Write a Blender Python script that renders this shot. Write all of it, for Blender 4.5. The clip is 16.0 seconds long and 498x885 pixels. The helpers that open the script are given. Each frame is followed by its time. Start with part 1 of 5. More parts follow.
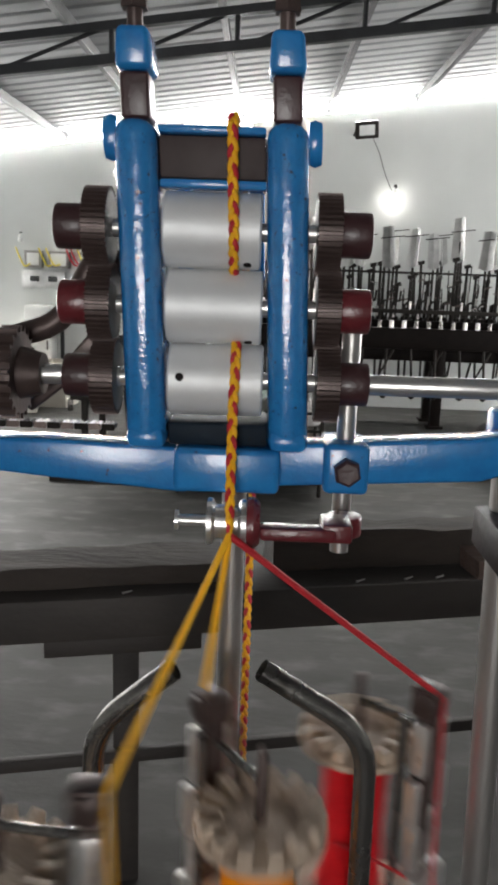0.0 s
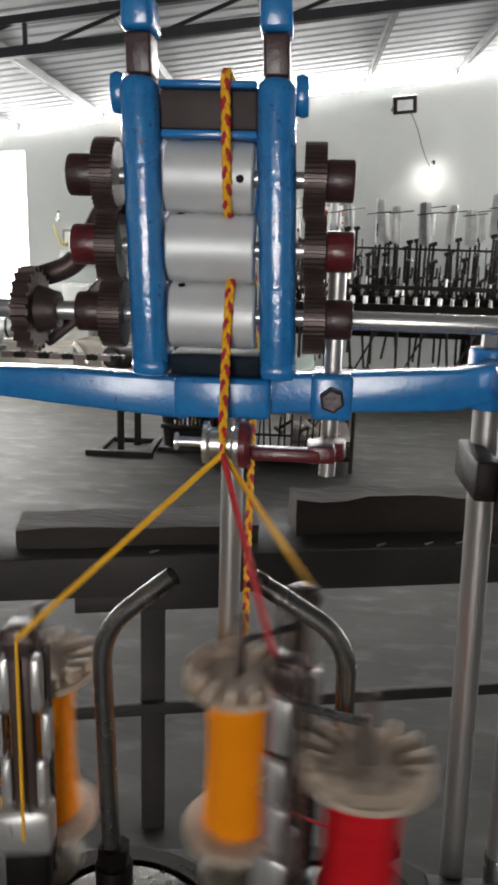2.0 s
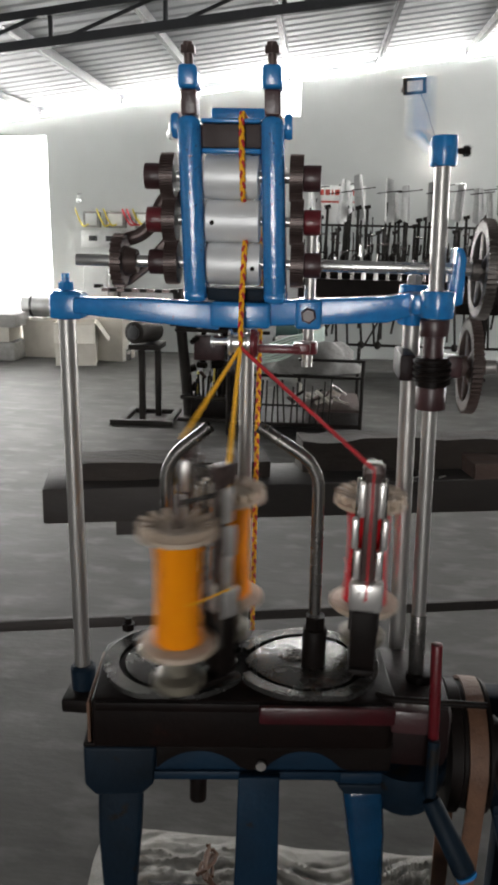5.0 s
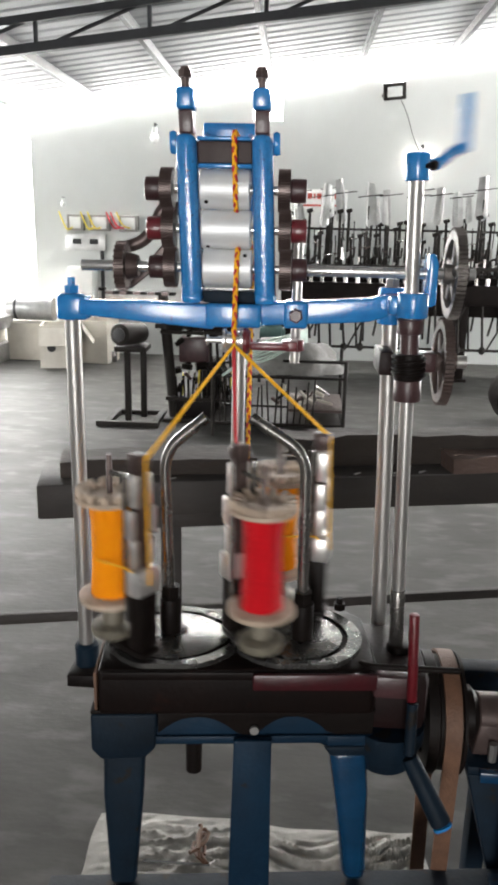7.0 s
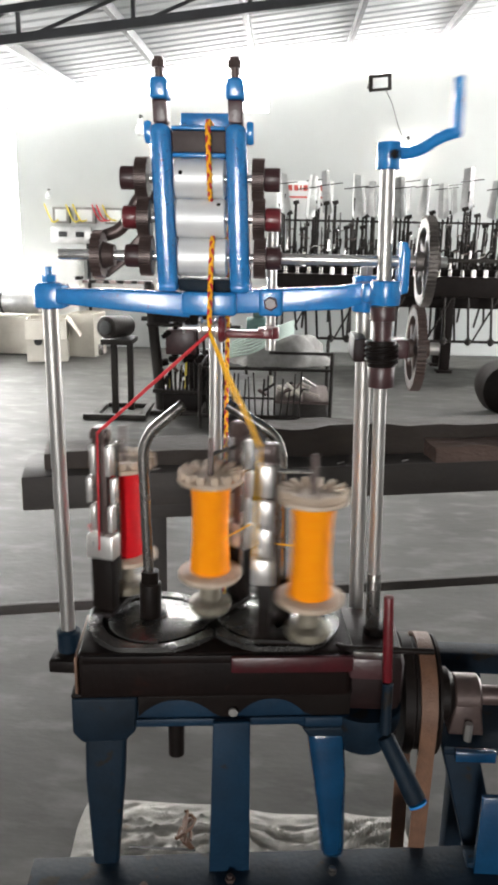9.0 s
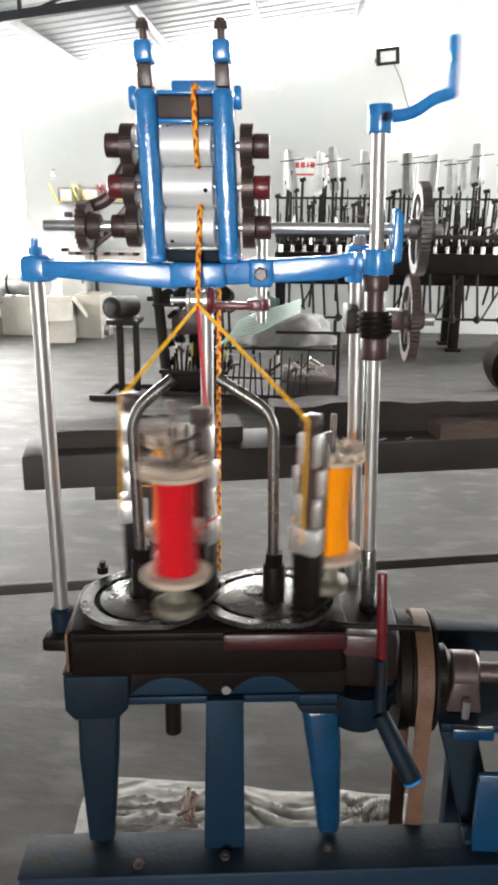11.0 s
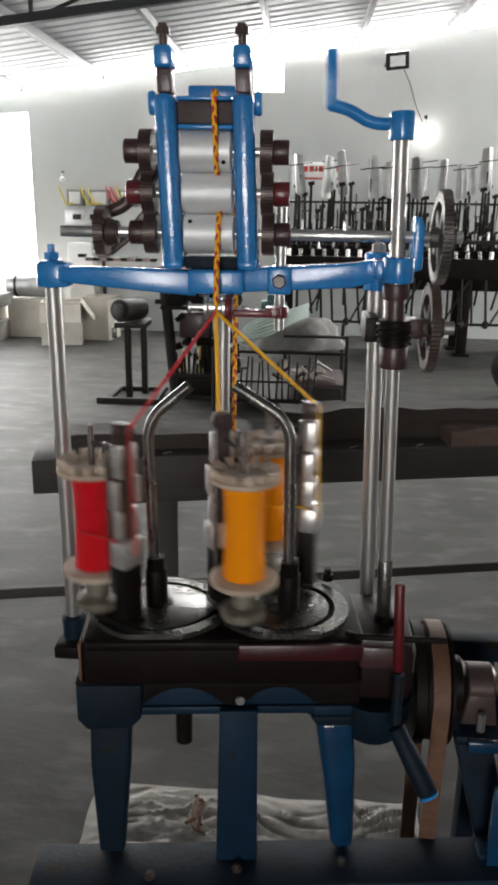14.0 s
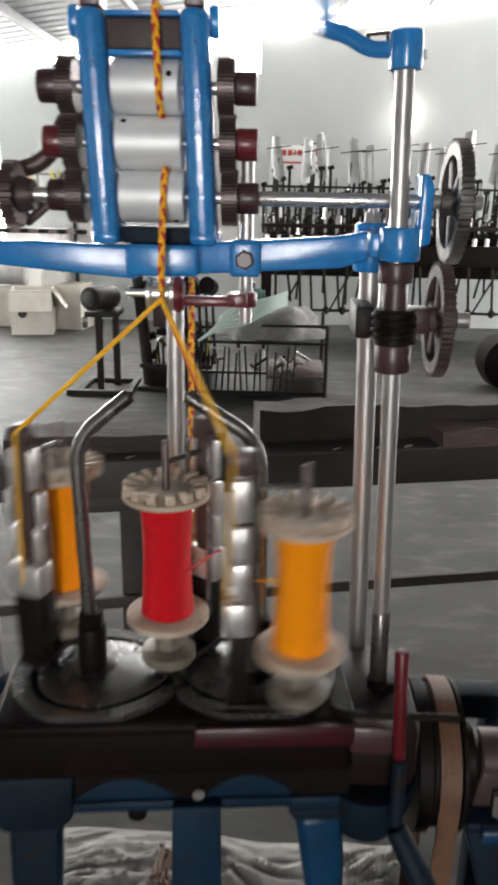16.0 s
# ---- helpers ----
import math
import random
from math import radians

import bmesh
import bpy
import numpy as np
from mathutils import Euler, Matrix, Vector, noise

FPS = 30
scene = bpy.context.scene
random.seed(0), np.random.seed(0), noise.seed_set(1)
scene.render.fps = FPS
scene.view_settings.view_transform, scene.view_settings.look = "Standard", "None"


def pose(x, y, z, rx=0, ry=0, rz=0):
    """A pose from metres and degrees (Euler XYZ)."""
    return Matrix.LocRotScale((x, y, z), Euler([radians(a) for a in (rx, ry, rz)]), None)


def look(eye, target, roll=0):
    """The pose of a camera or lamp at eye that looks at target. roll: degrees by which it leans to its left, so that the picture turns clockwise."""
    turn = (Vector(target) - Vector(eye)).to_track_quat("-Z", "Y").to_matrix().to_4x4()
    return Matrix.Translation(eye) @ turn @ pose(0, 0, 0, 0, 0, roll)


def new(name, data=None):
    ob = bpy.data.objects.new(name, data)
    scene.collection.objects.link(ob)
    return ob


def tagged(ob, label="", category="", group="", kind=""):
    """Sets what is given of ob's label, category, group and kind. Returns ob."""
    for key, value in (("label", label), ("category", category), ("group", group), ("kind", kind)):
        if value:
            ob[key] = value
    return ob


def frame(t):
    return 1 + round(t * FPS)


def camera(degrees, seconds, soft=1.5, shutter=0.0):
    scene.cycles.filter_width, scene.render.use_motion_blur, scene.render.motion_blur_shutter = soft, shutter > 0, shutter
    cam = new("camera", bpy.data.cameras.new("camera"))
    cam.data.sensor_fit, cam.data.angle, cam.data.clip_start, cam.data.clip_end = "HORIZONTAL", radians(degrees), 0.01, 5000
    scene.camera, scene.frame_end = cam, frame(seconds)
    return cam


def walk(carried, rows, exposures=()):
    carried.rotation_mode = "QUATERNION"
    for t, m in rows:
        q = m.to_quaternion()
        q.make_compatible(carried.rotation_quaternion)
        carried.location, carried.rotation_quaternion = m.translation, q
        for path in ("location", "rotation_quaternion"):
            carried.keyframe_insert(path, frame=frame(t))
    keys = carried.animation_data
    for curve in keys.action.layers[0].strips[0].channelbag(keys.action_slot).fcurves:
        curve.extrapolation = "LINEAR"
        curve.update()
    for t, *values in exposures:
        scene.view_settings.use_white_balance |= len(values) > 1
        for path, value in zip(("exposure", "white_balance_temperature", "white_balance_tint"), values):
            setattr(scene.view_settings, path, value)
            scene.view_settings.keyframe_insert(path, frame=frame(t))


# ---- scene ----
cam = camera(35.9, 16.0, 3.5, 0.6)
PATH = [
    (0, (0.154, 0.024, 1.482), (0.133, 1.975, 1.042), 2.0),
    (0.5, (0.163, 0.015, 1.476), (0.122, 1.961, 1.016), 2.2),
    (1, (0.168, -0.008, 1.471), (0.112, 1.936, 1.005), 2.2),
    (1.5, (0.178, -0.021, 1.463), (0.098, 1.92, 0.988), 2.2),
    (2, (0.186, -0.031, 1.459), (0.072, 1.905, 0.969), 1.8),
    (2.5, (0.182, -0.044, 1.457), (0.033, 1.888, 0.963), 1.4),
    (3, (0.19, -0.062, 1.448), (0.023, 1.864, 0.937), 1.4),
    (3.5, (0.202, -0.116, 1.444), (0.024, 1.802, 0.904), 1.1),
    (4, (0.218, -0.21, 1.446), (0.045, 1.707, 0.903), 1.2),
    (6.3, (0.207, -0.449, 1.454), (0.086, 1.476, 0.926), 1.1),
    (6.5, (0.203, -0.445, 1.454), (0.086, 1.479, 0.923), 1.1),
    (7, (0.212, -0.449, 1.457), (0.102, 1.476, 0.927), 1.3),
    (7.5, (0.22, -0.449, 1.457), (0.119, 1.476, 0.923), 1.4),
    (8, (0.226, -0.455, 1.457), (0.131, 1.469, 0.921), 1.3),
    (8.5, (0.225, -0.46, 1.455), (0.137, 1.464, 0.915), 1.2),
    (9, (0.229, -0.463, 1.453), (0.147, 1.459, 0.906), 1.1),
    (9.2, (0.241, -0.48, 1.452), (0.161, 1.44, 0.899), 1.1),
    (11.5, (0.252, -0.442, 1.439), (0.136, 1.462, 0.837), 0.4),
    (12, (0.246, -0.445, 1.449), (0.123, 1.456, 0.842), 0.4),
    (12.5, (0.242, -0.45, 1.449), (0.113, 1.453, 0.848), 0.5),
    (13, (0.238, -0.449, 1.447), (0.113, 1.457, 0.853), 0.7),
    (13.5, (0.238, -0.443, 1.446), (0.117, 1.464, 0.855), 0.9),
    (14, (0.237, -0.437, 1.444), (0.117, 1.471, 0.857), 0.9),
    (14.5, (0.239, -0.435, 1.445), (0.116, 1.472, 0.856), 1.0),
    (15, (0.24, -0.425, 1.44), (0.118, 1.483, 0.852), 1.1),
    (15.5, (0.234, -0.359, 1.419), (0.12, 1.544, 0.815), 0.9),
    (16, (0.244, -0.225, 1.416), (0.177, 1.677, 0.802), 1.1),
]
EXPOSURES = ((0, 0.61), (3.5, 0.58), (6.3, 0.57), (6.5, 0.65), (7.0, 1.29), (9.2, 1.55), (11.3, 1.71), (12.5, 1.69), (13.0, 1.11), (14.0, 0.71), (14.5, 0.59), (15.5, 0.51), (16.0, 1.08))
walk(cam, [(t, look(eye, target, roll)) for t, eye, target, roll in PATH], EXPOSURES)

# ---------------------------------------------------------------- world and light
world = bpy.data.worlds.new("sky")
scene.world = world
world.use_nodes = True
wn = world.node_tree.nodes
sky = wn.new("ShaderNodeTexSky")
sky.sky_type = "NISHITA"
sky.sun_disc = False
sky.sun_elevation = radians(48)
sky.sun_rotation = radians(-60)
wn["Background"].inputs["Strength"].default_value = 0.12
world.node_tree.links.new(sky.outputs[0], wn["Background"].inputs["Color"])

sun_data = bpy.data.lights.new("sun", "SUN")
sun_data.energy, sun_data.angle, sun_data.color = 3.0, radians(0.5), (1.0, 0.95, 0.88)
sun = new("sun", sun_data)
sun.matrix_world = look((-8, 14, 14), (0, 4, 0))


def opening_light(name, eye, target, sx, sy, watts, colour, roll=0):
    """The sky's light in an opening of the hall, seen or unseen."""
    d = bpy.data.lights.new(name, "AREA")
    d.shape, d.size, d.size_y, d.energy, d.color = "RECTANGLE", sx, sy, watts, colour
    ob = new(name, d)
    ob.matrix_world = look(eye, target, roll)
    return ob


LAMP_WARM = (1.0, 0.983, 0.96)
# under the roof of the gable the opening follows the slope
gable = opening_light("gable_daylight", (0.65, 8.74, 3.13), (0.65, 0, 0), 11.4, 0.12, 470, LAMP_WARM)
along = Vector((1, 0, 0.135)).normalized()
back = Vector((0, 0.4, 0.92))
back = (back - along * back.dot(along)).normalized()
side_up = back.cross(along)
gable.matrix_world = Matrix.Translation((0.65, 8.74, 3.13)) @ Matrix((along, side_up, back)).transposed().to_4x4()
opening_light("doorway_daylight", (-3.89, 8.8, 1.2), (-3.5, 0, 1.0), 2.0, 2.38, 110, LAMP_WARM)
opening_light("window_daylight", (-0.17, 8.8, 2.76), (-0.17, 0, 2.0), 0.3, 0.22, 12, LAMP_WARM)
# Fill from the west through an unseen, added side doorway.
opening_light("west_fill_light", (-5.3, 4.6, 1.15), (0, 4.6, 0.9), 2.7, 2.2, 12, LAMP_WARM)
# East and south doorways are unseen, set from a floor shadow and highlights.
opening_light("east_door_daylight", (6.6, 6.1, 1.3), (0, 6.1, 0.9), 2.6, 2.4, 190, LAMP_WARM)
opening_light("front_daylight", (-0.4, -7.3, 1.4), (-0.2, 0, 1.4), 1.5, 2.6, 145, LAMP_WARM)

# ---------------------------------------------------------------- materials
MATS = {}


def mat(name, base, rough=0.5, metal=0.0, second=None, scale=40.0, amount=0.5, bump=0.1, fine=400.0, coat=0.0,
        stretch=(1, 1, 1), spread=0.0, emit=0.0, transmission=0.0, wear=None, wear_at=0.62, wear_soft=0.04):
    """A surface with colour variation at two scales, fine relief and uneven gloss."""
    if name in MATS:
        return MATS[name]
    m = bpy.data.materials.new(name)
    m.use_nodes = True
    nt, nodes = m.node_tree, m.node_tree.nodes
    L = nt.links.new
    b = nodes["Principled BSDF"]
    co = nodes.new("ShaderNodeTexCoord")
    mp = nodes.new("ShaderNodeMapping")
    mp.inputs["Scale"].default_value = stretch
    L(co.outputs["Object"], mp.inputs["Vector"])
    n1 = nodes.new("ShaderNodeTexNoise")
    n1.inputs["Scale"].default_value, n1.inputs["Detail"].default_value = scale, 5
    n1.inputs["Roughness"].default_value = 0.6
    n2 = nodes.new("ShaderNodeTexNoise")
    n2.inputs["Scale"].default_value, n2.inputs["Detail"].default_value = fine, 3
    L(mp.outputs[0], n1.inputs["Vector"])
    L(mp.outputs[0], n2.inputs["Vector"])
    if second is None:
        second = tuple(c * 0.6 for c in base)
    mix = nodes.new("ShaderNodeMix")
    mix.data_type = "RGBA"
    mix.inputs["A"].default_value, mix.inputs["B"].default_value = (*base, 1), (*second, 1)
    ramp = nodes.new("ShaderNodeMapRange")
    ramp.inputs["From Min"].default_value, ramp.inputs["From Max"].default_value = 0.35, 0.7
    ramp.inputs["To Max"].default_value = amount
    L(n1.outputs["Fac"], ramp.inputs["Value"])
    L(ramp.outputs[0], mix.inputs["Factor"])
    out = mix.outputs["Result"]
    if wear is not None:
        n3 = nodes.new("ShaderNodeTexNoise")
        n3.inputs["Scale"].default_value, n3.inputs["Detail"].default_value = scale * 2.3, 8
        L(mp.outputs[0], n3.inputs["Vector"])
        r3 = nodes.new("ShaderNodeMapRange")
        r3.inputs["From Min"].default_value, r3.inputs["From Max"].default_value = wear_at, wear_at + wear_soft
        L(n3.outputs["Fac"], r3.inputs["Value"])
        m3 = nodes.new("ShaderNodeMix")
        m3.data_type = "RGBA"
        L(r3.outputs[0], m3.inputs["Factor"])
        L(out, m3.inputs["A"])
        m3.inputs["B"].default_value = (*wear, 1)
        out = m3.outputs["Result"]
    if spread:
        info = nodes.new("ShaderNodeObjectInfo")
        hsv = nodes.new("ShaderNodeHueSaturation")
        mr = nodes.new("ShaderNodeMapRange")
        mr.inputs["To Min"].default_value, mr.inputs["To Max"].default_value = 1 - spread, 1 + spread
        L(info.outputs["Random"], mr.inputs["Value"])
        L(mr.outputs[0], hsv.inputs["Value"])
        L(out, hsv.inputs["Color"])
        out = hsv.outputs["Color"]
    L(out, b.inputs["Base Color"])
    rr = nodes.new("ShaderNodeMapRange")
    rr.inputs["To Min"].default_value = max(0.03, rough - 0.12)
    rr.inputs["To Max"].default_value = min(1.0, rough + 0.12)
    L(n1.outputs["Fac"], rr.inputs["Value"])
    L(rr.outputs[0], b.inputs["Roughness"])
    b.inputs["Metallic"].default_value = metal
    b.inputs["Coat Weight"].default_value = coat
    b.inputs["Coat Roughness"].default_value = 0.12
    b.inputs["Transmission Weight"].default_value = transmission
    if emit:
        b.inputs["Emission Color"].default_value = (*base, 1)
        b.inputs["Emission Strength"].default_value = emit
    if bump:
        add = nodes.new("ShaderNodeMath")
        add.operation = "ADD"
        L(n1.outputs["Fac"], add.inputs[0])
        L(n2.outputs["Fac"], add.inputs[1])
        bp = nodes.new("ShaderNodeBump")
        bp.inputs["Strength"].default_value = bump
        bp.inputs["Distance"].default_value = 0.4 / scale
        L(add.outputs[0], bp.inputs["Height"])
        L(bp.outputs[0], b.inputs["Normal"])
    MATS[name] = m
    return m


BLUE = mat("blue_enamel", (0.02, 0.205, 0.51), 0.2, 0, (0.014, 0.14, 0.4), 85, 0.7, 0.07, 420, 0.3, wear=(0.045, 0.04, 0.04), wear_at=0.68)
BLUE_THICK = mat("thick_blue_enamel", (0.02, 0.205, 0.51), 0.16, 0, (0.014, 0.14, 0.38), 130, 0.7, 0.14, 330, 1.0, wear=(0.022, 0.045, 0.08), wear_at=0.62, wear_soft=0.09)
BLUE_THICK.node_tree.nodes["Principled BSDF"].inputs["Coat Roughness"].default_value = 0.08
BLUE_THICK.node_tree.links.new(BLUE_THICK.node_tree.nodes["Bump"].outputs[0], BLUE_THICK.node_tree.nodes["Principled BSDF"].inputs["Coat Normal"])
# Three darker copies of the blue: the low frame's shade is in the colour.
BLUE_DARK = mat("greasy_blue_shaded", (0.0036, 0.0125, 0.0245), 0.6, 0, (0.0025, 0.0055, 0.0095), 14, 0.8, 0.05, 120, 0.0, wear=(0.01, 0.008, 0.007), wear_at=0.62)
BLUE_MID = mat("blue_enamel_shaded", (0.005, 0.0215, 0.045), 0.48, 0, (0.0035, 0.011, 0.023), 14, 0.7, 0.05, 120, 0.0, wear=(0.013, 0.01, 0.009), wear_at=0.68)
BLUE_SHINY = mat("blue_enamel_glossy", (0.006, 0.042, 0.1), 0.2, 0, (0.004, 0.022, 0.055), 20, 0.7, 0.1, 300, 0.3)
STEEL = mat("bright_steel", (0.43, 0.415, 0.4), 0.36, 0.75, (0.24, 0.225, 0.21), 25, 0.6, 0.05, 300, stretch=(1, 1, 0.15))
STEEL_DULL = mat("dull_steel", (0.23, 0.22, 0.21), 0.26, 0.85, (0.11, 0.1, 0.09), 22, 0.6, 0.06, 260)
STEEL_X = mat("turned_steel", (0.62, 0.61, 0.6), 0.28, 0.8, (0.45, 0.44, 0.43), 25, 0.5, 0.04, 300, stretch=(0.15, 1, 1))
IRON = mat("greasy_iron", (0.095, 0.066, 0.06), 0.36, 0.4, (0.042, 0.028, 0.026), 35, 0.7, 0.04, 300)
GEAR_DUST = mat("dusty_gear_iron", (0.15, 0.135, 0.125), 0.5, 0.6, (0.05, 0.042, 0.038), 40, 0.8, 0.2, 300)
GEAR_RUST = mat("rusty_gear_iron", (0.075, 0.05, 0.043), 0.65, 0.1, (0.035, 0.023, 0.02), 40, 0.8, 0.2, 300)
IRON_MATT = mat("matt_brown_iron", (0.05, 0.032, 0.03), 0.62, 0.0, (0.03, 0.02, 0.018), 60, 0.6, 0.03, 300)
BLACK = mat("black_oily_cast_iron", (0.0095, 0.0068, 0.006), 0.5, 0.0, (0.005, 0.0036, 0.0033), 16, 0.8, 0.05, 120)
MAROON = mat("maroon_paint", (0.15, 0.02, 0.026), 0.3, 0.0, (0.06, 0.01, 0.012), 30, 0.6, 0.1, 250, 0.2)
CASE_DARK = mat("black_maroon_case", (0.015, 0.0065, 0.0065), 0.5, 0.0, (0.007, 0.004, 0.004), 18, 0.8, 0.05, 160)
CASE_OILY = mat("oily_brown_black_iron", (0.0085, 0.005, 0.0044), 0.45, 0.0, (0.004, 0.0028, 0.0026), 14, 0.8, 0.04, 120, wear=(0.022, 0.008, 0.006), wear_at=0.62, wear_soft=0.15)
MAROON_DARK = mat("dark_maroon_paint", (0.055, 0.022, 0.024), 0.4, 0.0, (0.022, 0.01, 0.01), 26, 0.7, 0.08, 220, 0.1)
RED_DARK = mat("dark_red_paint", (0.05, 0.006, 0.009), 0.35, 0, (0.02, 0.004, 0.005), 25, 0.7, 0.06, 200)
RED_PIN = mat("red_paint", (0.12, 0.007, 0.012), 0.35, 0, (0.06, 0.006, 0.008), 30, 0.6, 0.1, 200)
YARN_Y = mat("yellow_yarn", (1.0, 0.33, 0.002), 0.6, 0, (0.97, 0.25, 0.002), 60, 0.6, 0.4, 1400, stretch=(1, 1, 6))
YARN_R = mat("red_yarn", (0.66, 0.008, 0.016), 0.5, 0, (0.46, 0.004, 0.01), 60, 0.6, 0.4, 1400, stretch=(1, 1, 6))
for m in (YARN_Y, YARN_R):
    m.node_tree.nodes["Principled BSDF"].inputs["Specular IOR Level"].default_value = 0.15
STRAND_Y = mat("yellow_strand", (0.95, 0.5, 0.008), 0.6, 0, (0.88, 0.36, 0.005), 200, 0.5, 0.3, 1800)
STRAND_R = mat("red_strand", (0.55, 0.02, 0.03), 0.6, 0, (0.35, 0.008, 0.015), 200, 0.5, 0.3, 1800)
FLANGE = mat("worn_white_flange", (0.56, 0.45, 0.35), 0.65, 0, (0.36, 0.27, 0.2), 45, 0.8, 0.3, 350)
CHROME = mat("chrome_slide", (0.72, 0.7, 0.68), 0.3, 0.7, (0.36, 0.33, 0.3), 40, 0.5, 0.05, 400)
BASEMETAL = mat("cream_cast_base", (0.24, 0.215, 0.165), 0.5, 0.2, (0.07, 0.06, 0.046), 45, 0.8, 0.2, 300)
TRACK_OILY = mat("oily_track_steel", (0.15, 0.145, 0.14), 0.26, 0.75, (0.045, 0.042, 0.04), 20, 0.8, 0.1, 200)
BELT = mat("brown_leather_belt", (0.13, 0.06, 0.03), 0.6, 0, (0.065, 0.03, 0.018), 40, 0.7, 0.2, 300)
CONCRETE = mat("polished_concrete", (0.066, 0.064, 0.06), 0.6, 0, (0.045, 0.0435, 0.041), 3.0, 0.85, 0.03, 26, stretch=(0.7, 1.5, 1), wear=(0.1, 0.0975, 0.093), wear_at=0.52, wear_soft=0.2)
CONCRETE.node_tree.nodes["Principled BSDF"].inputs["Specular IOR Level"].default_value = 0.12
PLASTER = mat("painted_plaster", (0.56, 0.575, 0.56), 0.7, 0, (0.48, 0.495, 0.485), 1.1, 0.6, 0.08, 60)
ROOFING = mat("metal_roof_sheet", (0.34, 0.35, 0.355), 0.65, 0.0, (0.27, 0.275, 0.28), 2.2, 0.6, 0.04, 60)
PURLIN = mat("grey_purlin_steel", (0.1, 0.1, 0.105), 0.6, 0.1, (0.07, 0.07, 0.07), 5, 0.6, 0.1, 80)
TRUSS = mat("dark_truss_paint", (0.022, 0.024, 0.028), 0.5, 0.1, (0.012, 0.012, 0.013), 6, 0.6, 0.1, 80)
TIMBER = mat("dark_oily_timber", (0.047, 0.036, 0.03), 0.85, 0, (0.02, 0.016, 0.0145), 7, 0.8, 0.14, 70, stretch=(0.25, 1, 1))
TIMBER_RED = mat("brown_timber", (0.13, 0.085, 0.07), 0.75, 0, (0.07, 0.045, 0.038), 8, 0.8, 0.4, 70, stretch=(0.2, 1, 1))
FRAME_BLACK = mat("black_frame_paint", (0.018, 0.0155, 0.014), 0.55, 0.1, (0.028, 0.023, 0.02), 9, 0.7, 0.05, 90)
BENCH_DUSTY = mat("dusty_dark_steel", (0.037, 0.03, 0.0265), 0.7, 0.0, (0.019, 0.016, 0.015), 6, 0.8, 0.05, 90, stretch=(0.3, 1, 1))
CARDBOARD = mat("pale_carton", (0.55, 0.52, 0.46), 0.8, 0, (0.4, 0.37, 0.32), 6, 0.6, 0.1, 60)
WHITE_PAINT = mat("white_paint", (0.78, 0.78, 0.76), 0.5, 0, (0.62, 0.62, 0.6), 6, 0.5, 0.05, 80)
SACK = mat("white_woven_sack", (0.34, 0.325, 0.3), 0.7, 0, (0.16, 0.15, 0.135), 16, 0.65, 0.3, 420, wear=(0.12, 0.08, 0.055), wear_at=0.72)
BAR_RED = mat("faded_red_print", (0.6, 0.09, 0.07), 0.7, 0, (0.5, 0.12, 0.1), 20, 0.5, 0.0)
RUBBER = mat("black_rubber", (0.02, 0.02, 0.021), 0.6, 0, (0.01, 0.01, 0.01), 30, 0.6, 0.15, 200)
GREEN_BOX = mat("green_grey_box", (0.06, 0.12, 0.11), 0.5, 0, (0.03, 0.06, 0.055), 15, 0.6, 0.1, 100)
CLOTH = mat("grey_cloth", (0.3, 0.29, 0.28), 0.85, 0, (0.18, 0.17, 0.165), 20, 0.7, 0.3, 300)
MINT_YARN = mat("mint_white_yarn", (0.62, 0.72, 0.66), 0.6, 0, (0.4, 0.52, 0.46), 120, 0.7, 0.3, 500, stretch=(1, 1, 1))
ALU = mat("aluminium_plate", (0.52, 0.52, 0.51), 0.35, 0.5, (0.3, 0.3, 0.3), 12, 0.6, 0.05, 100, spread=0.3)
LAMP_GLASS = mat("lit_lamp_glass", (1.0, 0.97, 0.92), 0.3, emit=15.0, bump=0)
FLOOD_FACE = mat("flood_lamp_face", (0.75, 0.76, 0.75), 0.2, 0, (0.6, 0.6, 0.6), 30, 0.4, 0.02)
WIRE_Y = mat("yellow_wire", (0.7, 0.55, 0.05), 0.5, bump=0)
WIRE_R = mat("red_wire", (0.6, 0.03, 0.05), 0.5, bump=0)
SKY_GLOW = mat("white_overcast_sky", (1.0, 0.985, 0.96), 1.0, bump=0, emit=3.0)
OUTSIDE = mat("bright_yard", (0.85, 0.86, 0.84), 0.8, 0, (0.7, 0.7, 0.68), 1.5, 0.5, 0.05, 30)

for m in (BLACK, CASE_OILY, BLUE_DARK, BLUE_MID, CASE_DARK, FRAME_BLACK):
    m.node_tree.nodes["Principled BSDF"].inputs["Specular IOR Level"].default_value = 0.18
for m in (CASE_OILY, BLACK):
    m.node_tree.nodes["Principled BSDF"].inputs["Specular IOR Level"].default_value = 0.1


